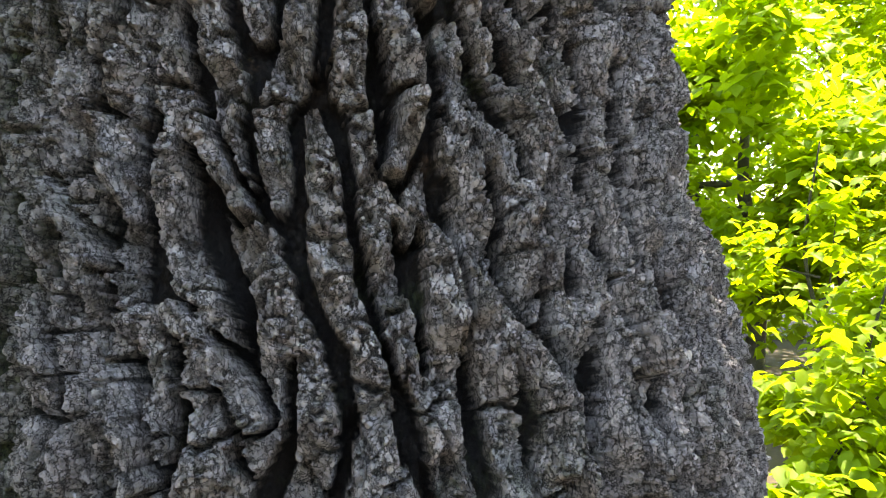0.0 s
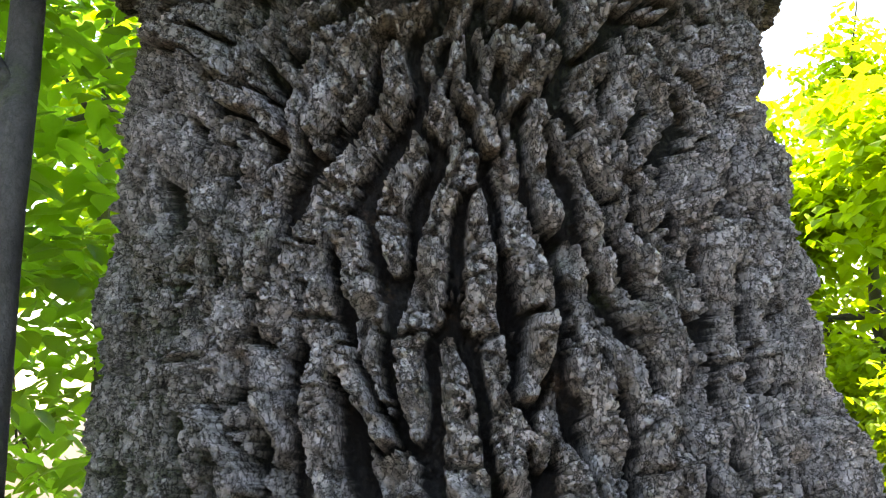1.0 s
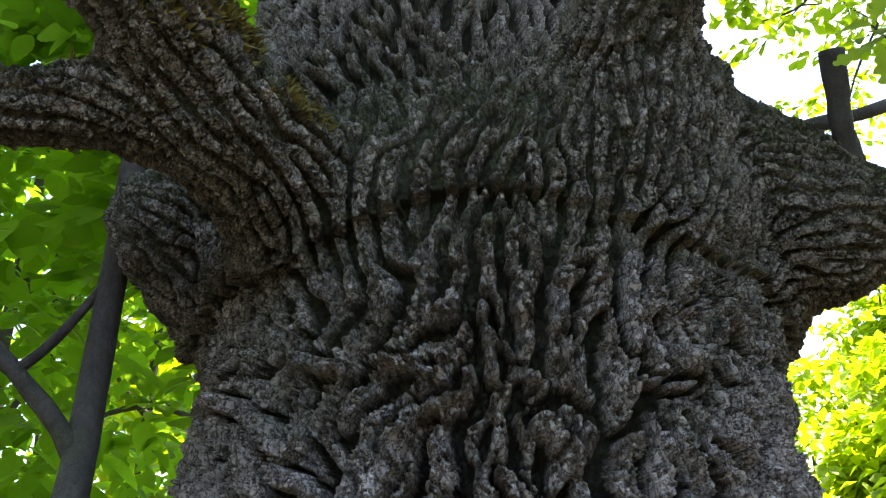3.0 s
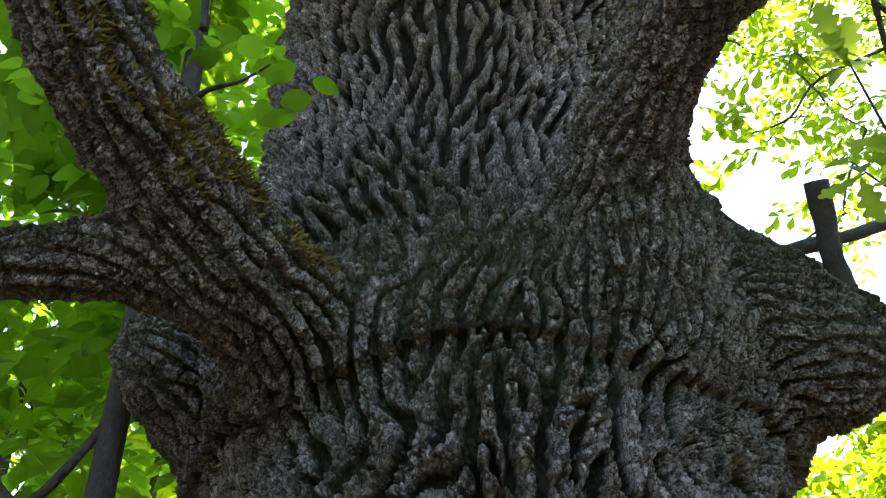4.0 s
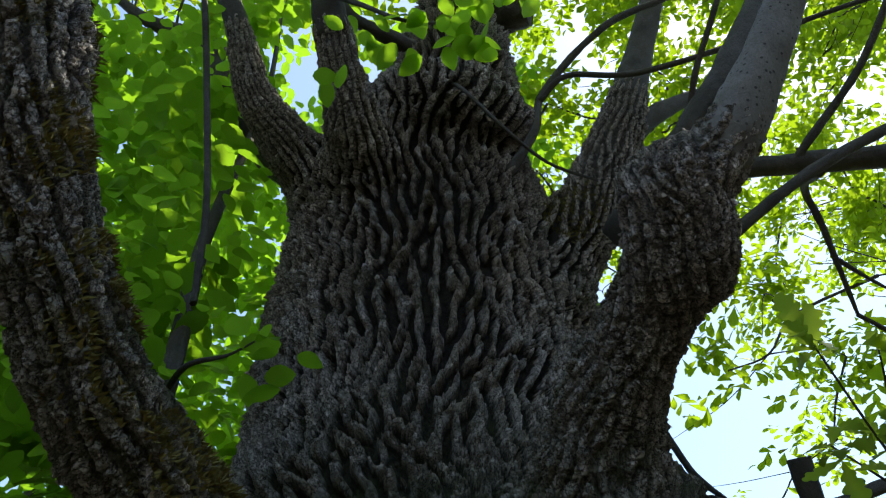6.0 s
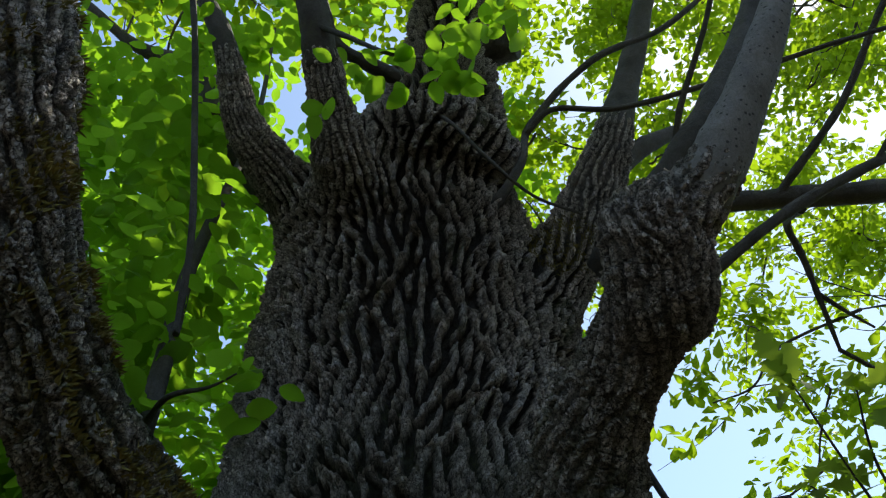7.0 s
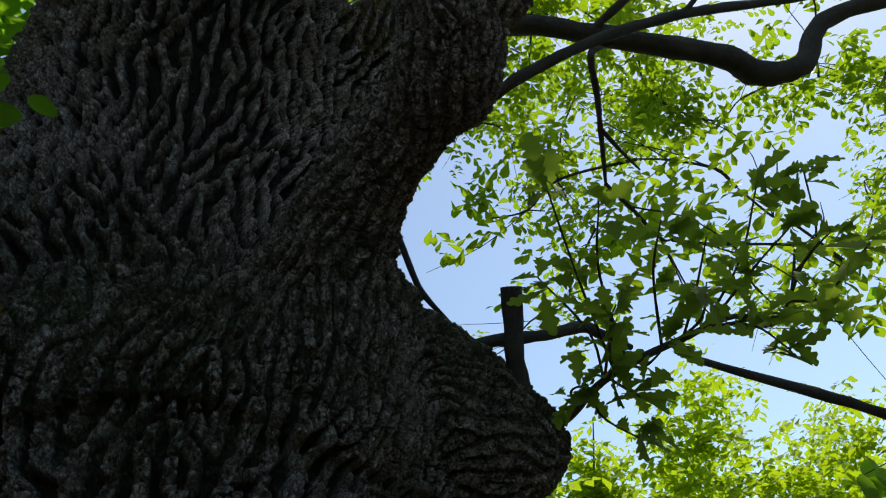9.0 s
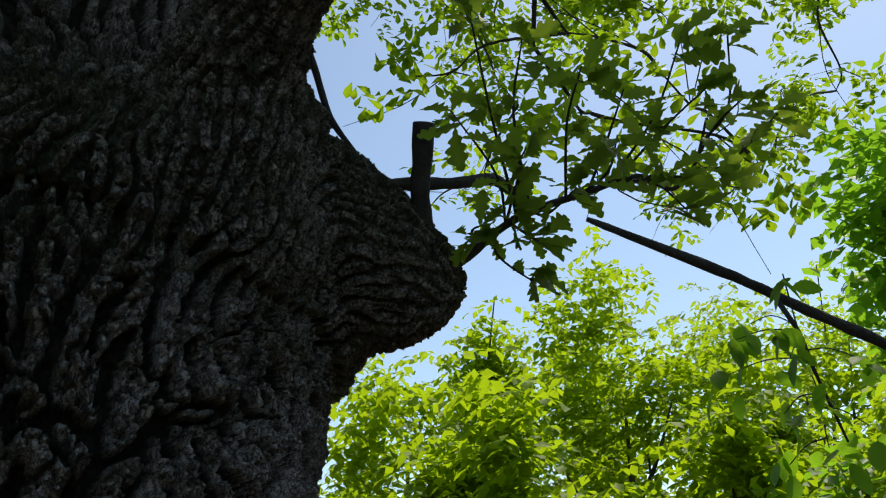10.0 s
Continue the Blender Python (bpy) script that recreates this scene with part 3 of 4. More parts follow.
RIBS = [
    (-0.352, 0.834, 1.479, -0.337, 0.826, 1.434, -0.319, 0.810, 1.374, 0.0122),
    (-0.418, 0.852, 1.421, -0.384, 0.832, 1.383, -0.349, 0.812, 1.336, 0.0087),
    (-0.257, 0.780, 1.283, -0.217, 0.768, 1.240, -0.178, 0.754, 1.188, 0.0124),
    (-0.253, 0.814, 1.476, -0.231, 0.808, 1.432, -0.202, 0.796, 1.388, 0.0114),
    (-0.320, 0.784, 1.227, -0.300, 0.770, 1.185, -0.283, 0.760, 1.127, 0.0109),
    (0.219, 0.966, 1.420, 0.223, 0.954, 1.378, 0.237, 0.956, 1.351, 0.0103),
    (-0.035, 0.834, 1.506, -0.038, 0.832, 1.470, -0.050, 0.822, 1.433, 0.0136),
    (0.198, 0.902, 1.299, 0.213, 0.898, 1.254, 0.221, 0.892, 1.216, 0.0141),
]

oak = thing("oak_tree", "old oak with deeply furrowed grey bark and spreading limbs", "tree", at=(-0.2, 1.4, 0.0))
sv, sq = surface_net((-1.12, -0.15, -0.12), (0.95, 2.25, 5.2), 0.044)
sv = onto_skin(sv, 2)
sv, sq, _, _ = halve(sv, sq)
sv = onto_skin(sv, 1)
sv, f2, f1, hang_a = halve(sv, sq, facing(sv, sq))
sv = onto_skin(sv, 1)
skin = np.vstack([f1, f2])
sn = vertex_normals(sv, skin)
flow, side, wide, long, depth, net, tangle = grain_field(sv, sn)
brng = np.random.default_rng(8)
across, along = side * (2 * np.pi / wide)[:, None], flow * (2 * np.pi / (0.55 * long * (1 + 0.3 * pnoise(sv, 20.0, 29))))[:, None]
wave_e = edges_of(skin)
ridge_z = carry_waves(sv, wave_e, across, np.exp(1j * brng.uniform(0, 2 * np.pi, len(sv))), 44)
swell_z = carry_waves(sv, wave_e, 0.40 * across, np.exp(1j * brng.uniform(0, 2 * np.pi, len(sv))), 90)
swell = step(0.0, 0.50, 1 - np.abs(np.angle(swell_z)) / np.pi) * np.clip((depth - 0.030) / 0.018, 0, 1) * (1 - 0.6 * net) * (1 - 0.85 * tangle)
block_z = carry_waves(sv, wave_e, along, np.exp(1j * brng.uniform(0, 2 * np.pi, len(sv))), 7)
sv = np.hstack([sv, across, along, np.stack([ridge_z.real, ridge_z.imag, block_z.real, block_z.imag, depth, net, tangle, swell], 1)])


def finer(v, faces, mask=None):
    """Halve faces and hand the waves on to the new points."""
    n = len(v)
    v, new_f, rest, hang = halve(v, faces, mask)
    old = np.arange(len(v)) < n
    e = edges_of(new_f)
    for k, cols in ((3, (9, 10)), (6, (11, 12))):
        z = np.where(old, v[:, cols[0]] + 1j * v[:, cols[1]], 0)
        z = carry_waves(v[:, :3], e, v[:, k:k + 3], z, 2, old)
        v[:, cols[0]], v[:, cols[1]] = z.real, z.imag
    return v, new_f, rest, hang


sv, f3, _, _ = finer(sv, f2)
near_c = sv[f3][:, :, :3].mean(1)
sv, f4, f3, hang_b = finer(sv, f3, (near_c[:, 2] < 2.75) & (near_c[:, 1] < 1.36) & (near_c[:, 2] > 1.02))
skin = np.vstack([f1, f3, f4])
relief, crust_shade = bark_relief(sv[:, :3], sv[:, 9] + 1j * sv[:, 10], sv[:, 11] + 1j * sv[:, 12], sv[:, 13], sv[:, 14], sv[:, 15], sv[:, 16])
smooth_n = vertex_normals(sv[:, :3], skin)
sv3 = sv[:, :3] + smooth_n * relief[:, None]
# green algae; the band under the limbs also paints in their shade
algae_shade = 0.7 * step(1.80, 2.10, sv3[:, 2] + 0.15 * pnoise(sv3, 4.0, 72)) * (1 - step(2.45, 2.75, sv3[:, 2]))
algae_shade += 1.1 * step(0.22, 0.40, -0.1 * sv3[:, 2] - sv3[:, 0] + 0.12 * pnoise(sv3, 5.0, 73)) * (1 - step(1.6, 1.85, sv3[:, 2])) * (1 - 0.45 * step(0.35, 0.85, crust_shade))
green = 0.85 * algae_shade + 0.45 * step(-0.15, 0.45, smooth_n[:, 2] + 0.25 * pnoise(sv3, 9.0, 71)) * step(2.05, 2.25, sv3[:, 2]) * (1 - step(2.75, 3.1, sv3[:, 2]))
for at, e0, e1 in (hang_a, hang_b):
    sv3[at] = 0.5 * (sv3[e0] + sv3[e1])
used, inv = np.unique(skin, return_inverse=True)
trunk_mesh = fast_mesh("trunk", sv3[used], inv.reshape(-1, 4), OAK_BARK, False)
trunk_mesh.attributes.new("crust_shade", "FLOAT", "POINT").data.foreach_set("value", crust_shade[used].astype(np.float32))
trunk_mesh.attributes.new("green", "FLOAT", "POINT").data.foreach_set("value", green[used].astype(np.float32))
part("trunk", trunk_mesh, oak, "massive furrowed trunk parting into heavy limbs")

# cushions of moss on the upper side of the leaning limb and in the crotch of the rear limb
nrm = vertex_normals(sv3, skin)
limb_d = limb_field(sv3, CURVES[4])
mossy = (limb_d < 0.05) & (nrm[:, 0] > 0.40) & (nrm[:, 2] > -0.1) & (sv3[:, 1] < 0.80) & (sv3[:, 2] > 2.3)
crotch = (np.linalg.norm(sv3 - np.array((0.30, 1.33, 3.72)), axis=1) < 0.13) & (nrm[:, 2] > -0.15)
thick = pnoise(sv3, 14.0, 61)
mrng = np.random.default_rng(3)
seeds = np.concatenate([np.flatnonzero(mossy & (thick > 0.0)), np.flatnonzero(crotch)])
seeds = mrng.choice(seeds, min(len(seeds), 15000), replace=False)
tip = nrm[seeds] * mrng.uniform(0.004, 0.016, (len(seeds), 1)) + mrng.normal(0, 0.004, (len(seeds), 3))
wide_ = np.cross(nrm[seeds], mrng.normal(0, 1, (len(seeds), 3)))
wide_ *= 0.0021 / np.maximum(np.linalg.norm(wide_, axis=1), 1e-6)[:, None]
root = sv3[seeds] - nrm[seeds] * 0.002
mv = np.stack([root - wide_, root + wide_, root + wide_ * 0.8 + tip * 0.6, root + tip, root - wide_ * 0.8 + tip * 0.6], 1).reshape(-1, 3)
mk = (np.arange(len(seeds)) * 5)[:, None]
part("moss", fast_mesh("moss", mv, np.hstack([mk, mk + 1, mk + 2, mk + 3, mk + 4]), MOSS), oak, "golden green moss tufts", "stuff")

# ---- branches of the oak ----
tube("branch", [(0.40, 0.572, 2.825, 0.056), (0.454, 0.550, 2.864, 0.056), (0.535, 0.506, 2.966, 0.047), (0.609, 0.468, 3.075, 0.041), (0.698, 0.429, 3.224, 0.035), (0.798, 0.385, 3.429, 0.032), (0.95, 0.33, 3.8, 0.028), (1.1, 0.25, 4.3, 0.018)], YOUNG_BARK, oak, "smooth grey upper limb dotted with lenticels", sides=20, rough=0.10)
tube("branch", [(0.57, 1.345, 4.30, 0.078), (0.673, 1.312, 4.540, 0.060), (0.860, 1.222, 5.001, 0.05), (1.017, 1.105, 5.481, 0.045), (1.2, 1.0, 6.2, 0.03)], THIN_BARK, oak, sides=14, rough=0.15)
tube("branch", [(0.50, 1.36, 4.10, 0.055), (0.62, 1.39, 4.24, 0.045), (0.75, 1.42, 4.36, 0.035), (0.95, 1.5, 4.55, 0.02)], THIN_BARK, oak, sides=12)
tube("branch", [(0.36, 1.42, 3.90, 0.060), (0.568, 1.52, 4.0, 0.046), (0.923, 1.575, 4.097, 0.039), (1.280, 1.626, 4.106, 0.044), (1.726, 1.674, 4.094, 0.050), (1.890, 1.728, 4.064, 0.052),
                (2.104, 1.713, 4.114, 0.047), (2.247, 1.651, 4.327, 0.041), (2.589, 1.610, 4.461, 0.035), (3.2, 1.6, 4.6, 0.02)], THIN_BARK, oak, sides=12, rough=0.18)
tube("branch", [(-0.745, 0.78, 4.34, 0.046), (-0.770, 0.70, 4.46, 0.040), (-0.840, 0.60, 4.64, 0.033), (-0.95, 0.5, 4.9, 0.024)], THIN_BARK, oak, sides=12)
tube("branch", [(-0.372, 0.72, 4.03, 0.058), (-0.378, 0.60, 4.17, 0.052), (-0.39, 0.48, 4.40, 0.045), (-0.42, 0.3, 4.8, 0.03)], THIN_BARK, oak, sides=12)
tube("branch", [(0.0, 1.10, 4.66, 0.12), (0.12, 1.07, 4.70, 0.095), (0.22, 1.05, 4.69, 0.078), (0.293, 1.045, 4.67, 0.07)], THIN_BARK, oak, "broken branch stub", sides=14, rough=0.2)
tube("branch", [(-0.60, 1.50, 4.35, 0.11), (-0.864, 1.461, 4.607, 0.085), (-1.020, 1.245, 4.770, 0.076), (-1.089, 1.086, 5.019, 0.055), (-1.364, 0.927, 5.131, 0.028), (-1.603, 0.770, 5.371, 0.020)], THIN_BARK, oak, sides=12)
tube("branch", [(-0.05, 1.05, 4.35, 0.034), (-0.20, 0.92, 4.33, 0.029), (-0.35, 0.78, 4.33, 0.022), (-0.381, 0.667, 4.45, 0.018), (-0.39, 0.55, 4.6, 0.012)], THIN_BARK, oak)
tube("branch", [(0.530, 1.22, 2.33, 0.026), (0.520, 1.18, 2.41, 0.021), (0.515, 1.145, 2.48, 0.020), (0.512, 1.098, 2.567, 0.021)], THIN_BARK, oak, "broken upright stub", sides=12, rough=0.18)
tube("branch", [(0.22, 1.56, 2.55, 0.03), (0.434, 1.532, 2.640, 0.019), (0.544, 1.494, 2.664, 0.018), (0.681, 1.453, 2.660, 0.016), (0.793, 1.462, 2.690, 0.015), (0.854, 1.501, 2.691, 0.014), (0.956, 1.557, 2.682, 0.009)], THIN_BARK, oak, rough=0.2)
tube("branch", [(0.05, 1.20, 3.75, 0.022), (0.194, 1.120, 3.906, 0.015), (0.264, 1.126, 4.159, 0.014), (0.531, 1.032, 4.372, 0.014), (0.818, 1.031, 4.513, 0.012), (1.064, 0.983, 4.689, 0.010), (1.279, 0.923, 4.873, 0.008)], THIN_BARK, oak, sides=7, rough=0.2)
tube("branch", [(0.24, 1.12, 4.09, 0.012), (0.346, 1.073, 4.140, 0.011), (0.589, 1.132, 4.169, 0.011), (0.960, 1.113, 4.201, 0.010), (1.333, 1.078, 4.245, 0.009), (1.639, 1.057, 4.275, 0.008), (2.1, 1.0, 4.3, 0.005)], THIN_BARK, oak, sides=7, rough=0.2)
tube("branch", [(0.70, 1.50, 4.03, 0.02), (0.730, 1.388, 4.038, 0.014), (0.784, 1.176, 4.143, 0.012), (0.901, 0.993, 4.292, 0.010), (0.981, 0.844, 4.413, 0.009), (1.1, 0.6, 4.6, 0.006)], THIN_BARK, oak, sides=7, rough=0.2)
tube("branch", [(0.30, 1.40, 3.20, 0.03), (0.588, 1.248, 3.315, 0.019), (0.678, 1.198, 3.358, 0.018), (0.923, 1.179, 3.511, 0.018), (1.200, 1.181, 3.649, 0.017), (1.412, 1.217, 3.758, 0.016), (1.721, 1.247, 3.876, 0.013), (2.3, 1.3, 4.1, 0.008)], THIN_BARK, oak, sides=8, rough=0.2)
tube("branch", [(1.240, 1.185, 3.668, 0.010), (1.279, 1.148, 3.704, 0.008), (1.304, 1.093, 3.723, 0.006)], THIN_BARK, oak, sides=6)
tube("branch", [(1.15, 1.60, 4.10, 0.018), (1.201, 1.539, 4.132, 0.017), (1.432, 1.358, 4.285, 0.015), (1.605, 1.142, 4.461, 0.013), (1.719, 1.004, 4.575, 0.010), (1.85, 0.8, 4.8, 0.006)], THIN_BARK, oak, sides=7, rough=0.2)
tube("branch", [(0.96, 1.20, 3.53, 0.014), (1.003, 1.390, 3.70, 0.013), (1.046, 1.507, 3.641, 0.012), (1.079, 1.631, 3.545, 0.009), (1.112, 1.754, 3.450, 0.006)], THIN_BARK, oak, sides=7, rough=0.2)
tube("branch", [(1.075, 1.60, 3.568, 0.008), (1.150, 1.656, 3.529, 0.007), (1.234, 1.712, 3.489, 0.004)], THIN_BARK, oak, sides=6)
tube("branch", [(-0.05, 0.93, 4.00, 0.008), (0.00, 0.90, 3.86, 0.006), (0.09, 0.95, 3.70, 0.006), (0.20, 1.05, 3.62, 0.005), (0.335, 1.12, 3.58, 0.004)], THIN_BARK, oak, "bare dead stick", sides=6, rough=0.2)
tube("branch", [(0.38, 1.30, 3.50, 0.07), (0.643, 0.987, 3.60, 0.056), (0.828, 0.937, 3.85, 0.050), (1.043, 0.924, 4.225, 0.048), (1.264, 0.872, 4.658, 0.044), (1.5, 0.8, 5.3, 0.03)], THIN_BARK, oak, sides=12, rough=0.15)
tube("branch", [(0.22, 1.10, 2.84, 0.012), (0.279, 1.156, 2.775, 0.008), (0.321, 1.205, 2.682, 0.008), (0.349, 1.229, 2.632, 0.007), (0.420, 1.258, 2.558, 0.004)], THIN_BARK, oak, sides=7, rough=0.2)
tube("branch", [(0.348, 1.226, 2.637, 0.006), (0.325, 1.244, 2.618, 0.005), (0.320, 1.258, 2.600, 0.004)], THIN_BARK, oak, sides=6)
TWIG = [(0.50, 1.262, 2.28, 0.012), (0.592, 1.225, 2.304, 0.010), (0.676, 1.166, 2.366, 0.009), (0.740, 1.129, 2.398, 0.008), (0.862, 1.103, 2.443, 0.007), (0.977, 1.081, 2.482, 0.0065), (1.070, 1.104, 2.474, 0.005), (1.119, 1.073, 2.526, 0.004), (1.147, 1.034, 2.624, 0.003)]
twig = tube("twig", TWIG, THIN_BARK, oak, "leafy low twig", sides=8, rough=0.2)


# ---- leaves ----
def leaf_outline(kind, n):
    """Half widths along the blade from stalk to tip, for a blade 1 long."""
    t = np.linspace(0, 1, n)
    if kind == "oak":
        w = 0.275 * np.sin(np.pi * t ** 1.15) ** 0.7 * (0.45 + 0.75 * t) * (1.12 - 0.50 * np.abs(np.cos(np.pi * 4.5 * t + 0.3)) ** 4)
        w[0], w[-1] = 0.015, 0.03
    else:
        w = 0.29 * np.sin(np.pi * t ** 0.85) ** 0.85
        w[0], w[-1] = 0.012, 0.0
    return t, w


def leaf_data(kind, n, fold=0.25, curl=0.15):
    """A folded, curling blade with a short stalk; x along the blade, z up."""
    t, w = leaf_outline(kind, n)
    z = -curl * t * t
    v = [np.stack([t, 0 * t, z], 1), np.stack([t + 0.25 * w * (kind == "oak"), w, z + fold * w], 1), np.stack([t + 0.25 * w * (kind == "oak"), -w, z + fold * w], 1)]
    if kind != "oak":
        teeth = 0.03 * (np.arange(n) % 2)
        v[1][:, 1] += teeth * (w > 0.05)
        v[2][:, 1] -= teeth * (w > 0.05)
    v = np.vstack(v)
    q = []
    for i in range(n - 1):
        q += [(i, i + 1, n + i + 1, n + i), (i + 1, i, 2 * n + i, 2 * n + i + 1)]
    return v, np.array(q)


def rotations(heading, droop, roll):
    """Matrices (n, 3, 3) whose x axis points along heading and droop."""
    ch, sh, cd, sd, cr, sr = np.cos(heading), np.sin(heading), np.cos(droop), np.sin(droop), np.cos(roll), np.sin(roll)
    x = np.stack([ch * cd, sh * cd, -sd], 1)
    y0 = np.stack([-sh, ch, 0 * ch], 1)
    z0 = np.cross(x, y0)
    y = y0 * cr[:, None] + z0 * sr[:, None]
    z = np.cross(x, y)
    return np.stack([x, y, z], 2)


def leaf_cloud(name, kind, n, places, headings, droops, rolls, sizes, mat, parent, label=""):
    v, q = leaf_data(kind, n)
    m = rotations(headings, droops, rolls)
    pts = np.einsum("kij,vj->kvi", m, v) * sizes[:, None, None] + places[:, None]
    faces = (q[None] + (np.arange(len(places)) * len(v))[:, None, None]).reshape(-1, 4)
    return part(name, fast_mesh(name, pts.reshape(-1, 3), faces, mat), parent, label, "stuff")


RNG = np.random.default_rng(5)


def sprays(rng, centres, spread, per, length):
    """Leaf places in flat sprays: centres (n, 3); returns places, headings, droops, rolls."""
    n = len(centres)
    head = rng.uniform(0, 2 * np.pi, n)
    k = np.tile(np.arange(per), n)
    c = np.repeat(np.arange(n), per)
    along = (k / per - 0.4) * spread
    side = np.where(k % 2 == 0, 1.0, -1.0)
    tilt = np.repeat(rng.uniform(-0.1, 0.55, n), per)
    d = np.stack([np.cos(head[c]), np.sin(head[c]), -np.sin(tilt)], 1)
    places = centres[c] + d * along[:, None] + rng.normal(0, 0.012, (n * per, 3))
    headings = head[c] + side * rng.uniform(0.6, 1.1, n * per)
    return places, headings, tilt * 0.7 + rng.uniform(-0.15, 0.5, n * per), rng.normal(0, 0.35, n * per)


def blob_points(rng, n, centre, radii, shell=0.5):
    """Points in an uneven, clumpy crown."""
    lumps = rng.normal(0, 1, (max(6, n // 60), 3))
    lumps /= np.linalg.norm(lumps, axis=1)[:, None]
    lumps *= rng.uniform(shell, 1.0, len(lumps))[:, None] * rng.uniform(0.75, 1.1, len(lumps))[:, None]
    p = lumps[rng.integers(0, len(lumps), n)] + rng.normal(0, 0.13, (n, 3))
    return p * np.array(radii) + np.array(centre)


def crown(name, kind, n, centres, per, spread, size, mat, parent, rng, label=""):
    pl, hd, dr, ro = sprays(rng, centres, spread, per, size)
    return leaf_cloud(name, kind, n, pl, hd, dr, ro, size * rng.uniform(0.7, 1.2, len(pl)), mat, parent, label)


# near oak leaves, each one a piece of the twig
oak_leaf_meshes = []
for fold, curl in ((0.15, 0.10), (0.30, 0.25), (0.05, -0.10), (0.4, 0.3)):
    lv, lq = leaf_data("oak", 26, fold, curl)
    oak_leaf_meshes.append(fast_mesh("oak_leaf", lv, lq, OAK_LEAF))
beam_leaf_meshes = []
for fold, curl in ((0.12, 0.10), (0.25, 0.2), (0.05, 0.05)):
    lv, lq = leaf_data("beam", 14, fold, curl)
    beam_leaf_meshes.append(fast_mesh("hornbeam_leaf", lv, lq, BEAM_LEAF))


def single_leaf(meshes, place, heading, droop, roll, size, parent, rng):
    ob = new("leaf", meshes[rng.integers(0, len(meshes))])
    ob.parent = parent
    org = Vector((0, 0, 0))
    p = parent
    while p:
        org += p.location
        p = p.parent
    m = rotations(np.array([heading]), np.array([droop]), np.array([roll]))[0]
    ob.matrix_local = Matrix.Translation(Vector(place) - org) @ Matrix(m.tolist()).to_4x4() @ Matrix.Diagonal((size, size, size, 1))
    return ob


def leaf_bunch(parent, meshes, tip, way, count, size, rng, flat=0.5):
    """A rosette of leaves round a twig's tip."""
    h0 = math.atan2(way[1], way[0])
    for k in range(count):
        hd = h0 + rng.normal(0, 1.1)
        back = rng.uniform(0, 0.05)
        place = np.array(tip) - back * np.array(way) / max(1e-6, np.linalg.norm(way)) + rng.normal(0, 0.008, 3)
        single_leaf(meshes, place, hd, rng.normal(0.1, flat), rng.normal(0, 0.5), size * rng.uniform(0.75, 1.25), parent, rng)


# leaf bunches of the low twig, at the ends of side twigs
BUNCHES = [(0.533, 0.841, 2.650), (0.640, 0.853, 2.607), (0.525, 0.959, 2.496), (0.674, 0.972, 2.441), (0.757, 0.864, 2.562), (0.843, 0.872, 2.529), (0.938, 0.795, 2.607),
           (1.022, 0.765, 2.625), (1.002, 0.839, 2.532), (1.087, 0.828, 2.525), (1.151, 0.839, 2.494), (0.844, 0.924, 2.460), (0.622, 1.070, 2.325), (0.718, 1.070, 2.299),
           (0.729, 1.121, 2.230), (0.664, 1.038, 2.356), (0.993, 0.944, 2.396), (1.004, 0.981, 2.343), (1.099, 0.937, 2.378), (0.781, 0.997, 2.380)]
twig_pts = glide(TWIG, 8)
for k, b in enumerate(BUNCHES):
    b = np.array(b)
    d = np.linalg.norm(twig_pts[:, :3] - b, axis=1) + 0.9 * np.abs(np.arange(len(twig_pts)) - len(twig_pts) * 0.55) / len(twig_pts) * 0.1
    a = twig_pts[max(2, int(np.argmin(d)) - 4), :3]
    mid = 0.5 * (a + b) + RNG.normal(0, 0.025, 3)
    tv_, tf_ = tube_data([(*a, 0.0035), (*mid, 0.0028), (*b, 0.0016)], 5, 5, 0.15, k)
    part("side_twig", fast_mesh("side_twig", tv_, tf_, THIN_BARK), twig)
    leaf_bunch(twig, oak_leaf_meshes, b, b - a, int(RNG.integers(6, 10)), 0.074, RNG)
    leaf_bunch(twig, oak_leaf_meshes, mid, b - a, int(RNG.integers(3, 6)), 0.064, RNG)

# upper crown of the oak, with unseen clumps overhead added to cast shade
LUMPS = []


def canopy_centres(rng, n, lo, hi):
    lo, hi = np.array(lo), np.array(hi)
    lumps = lo + rng.uniform(0, 1, (max(5, n // 22), 3)) * (hi - lo)
    LUMPS.extend(lumps)
    return lumps[rng.integers(0, len(lumps), n)] + rng.normal(0, 0.16, (n, 3))


parts_of_crown = [canopy_centres(RNG, 480, (1.2, 2.4, 4.6), (5.2, 5.5, 7.2)), canopy_centres(RNG, 1500, (-0.4, 2.0, 5.8), (3.2, 5.0, 8.2)), canopy_centres(RNG, 300, (1.4, 0.5, 5.6), (4.2, 3.0, 7.4)),
                  canopy_centres(RNG, 300, (-2.0, 0.5, 6.5), (2.5, 3.0, 8.0)), canopy_centres(RNG, 60, (0.8, 1.7, 3.2), (2.4, 3.2, 4.4)), canopy_centres(RNG, 160, (-2.4, 0.4, 5.4), (0.3, 1.6, 6.8)), canopy_centres(RNG, 240, (-1.6, -0.8, 5.0), (1.4, 0.8, 6.2))]
crown("crown", "oak", 5, np.vstack(parts_of_crown), 9, 0.24, 0.078, CANOPY_LEAF, oak, RNG, "loose crown of fresh yellow-green oak leaves")

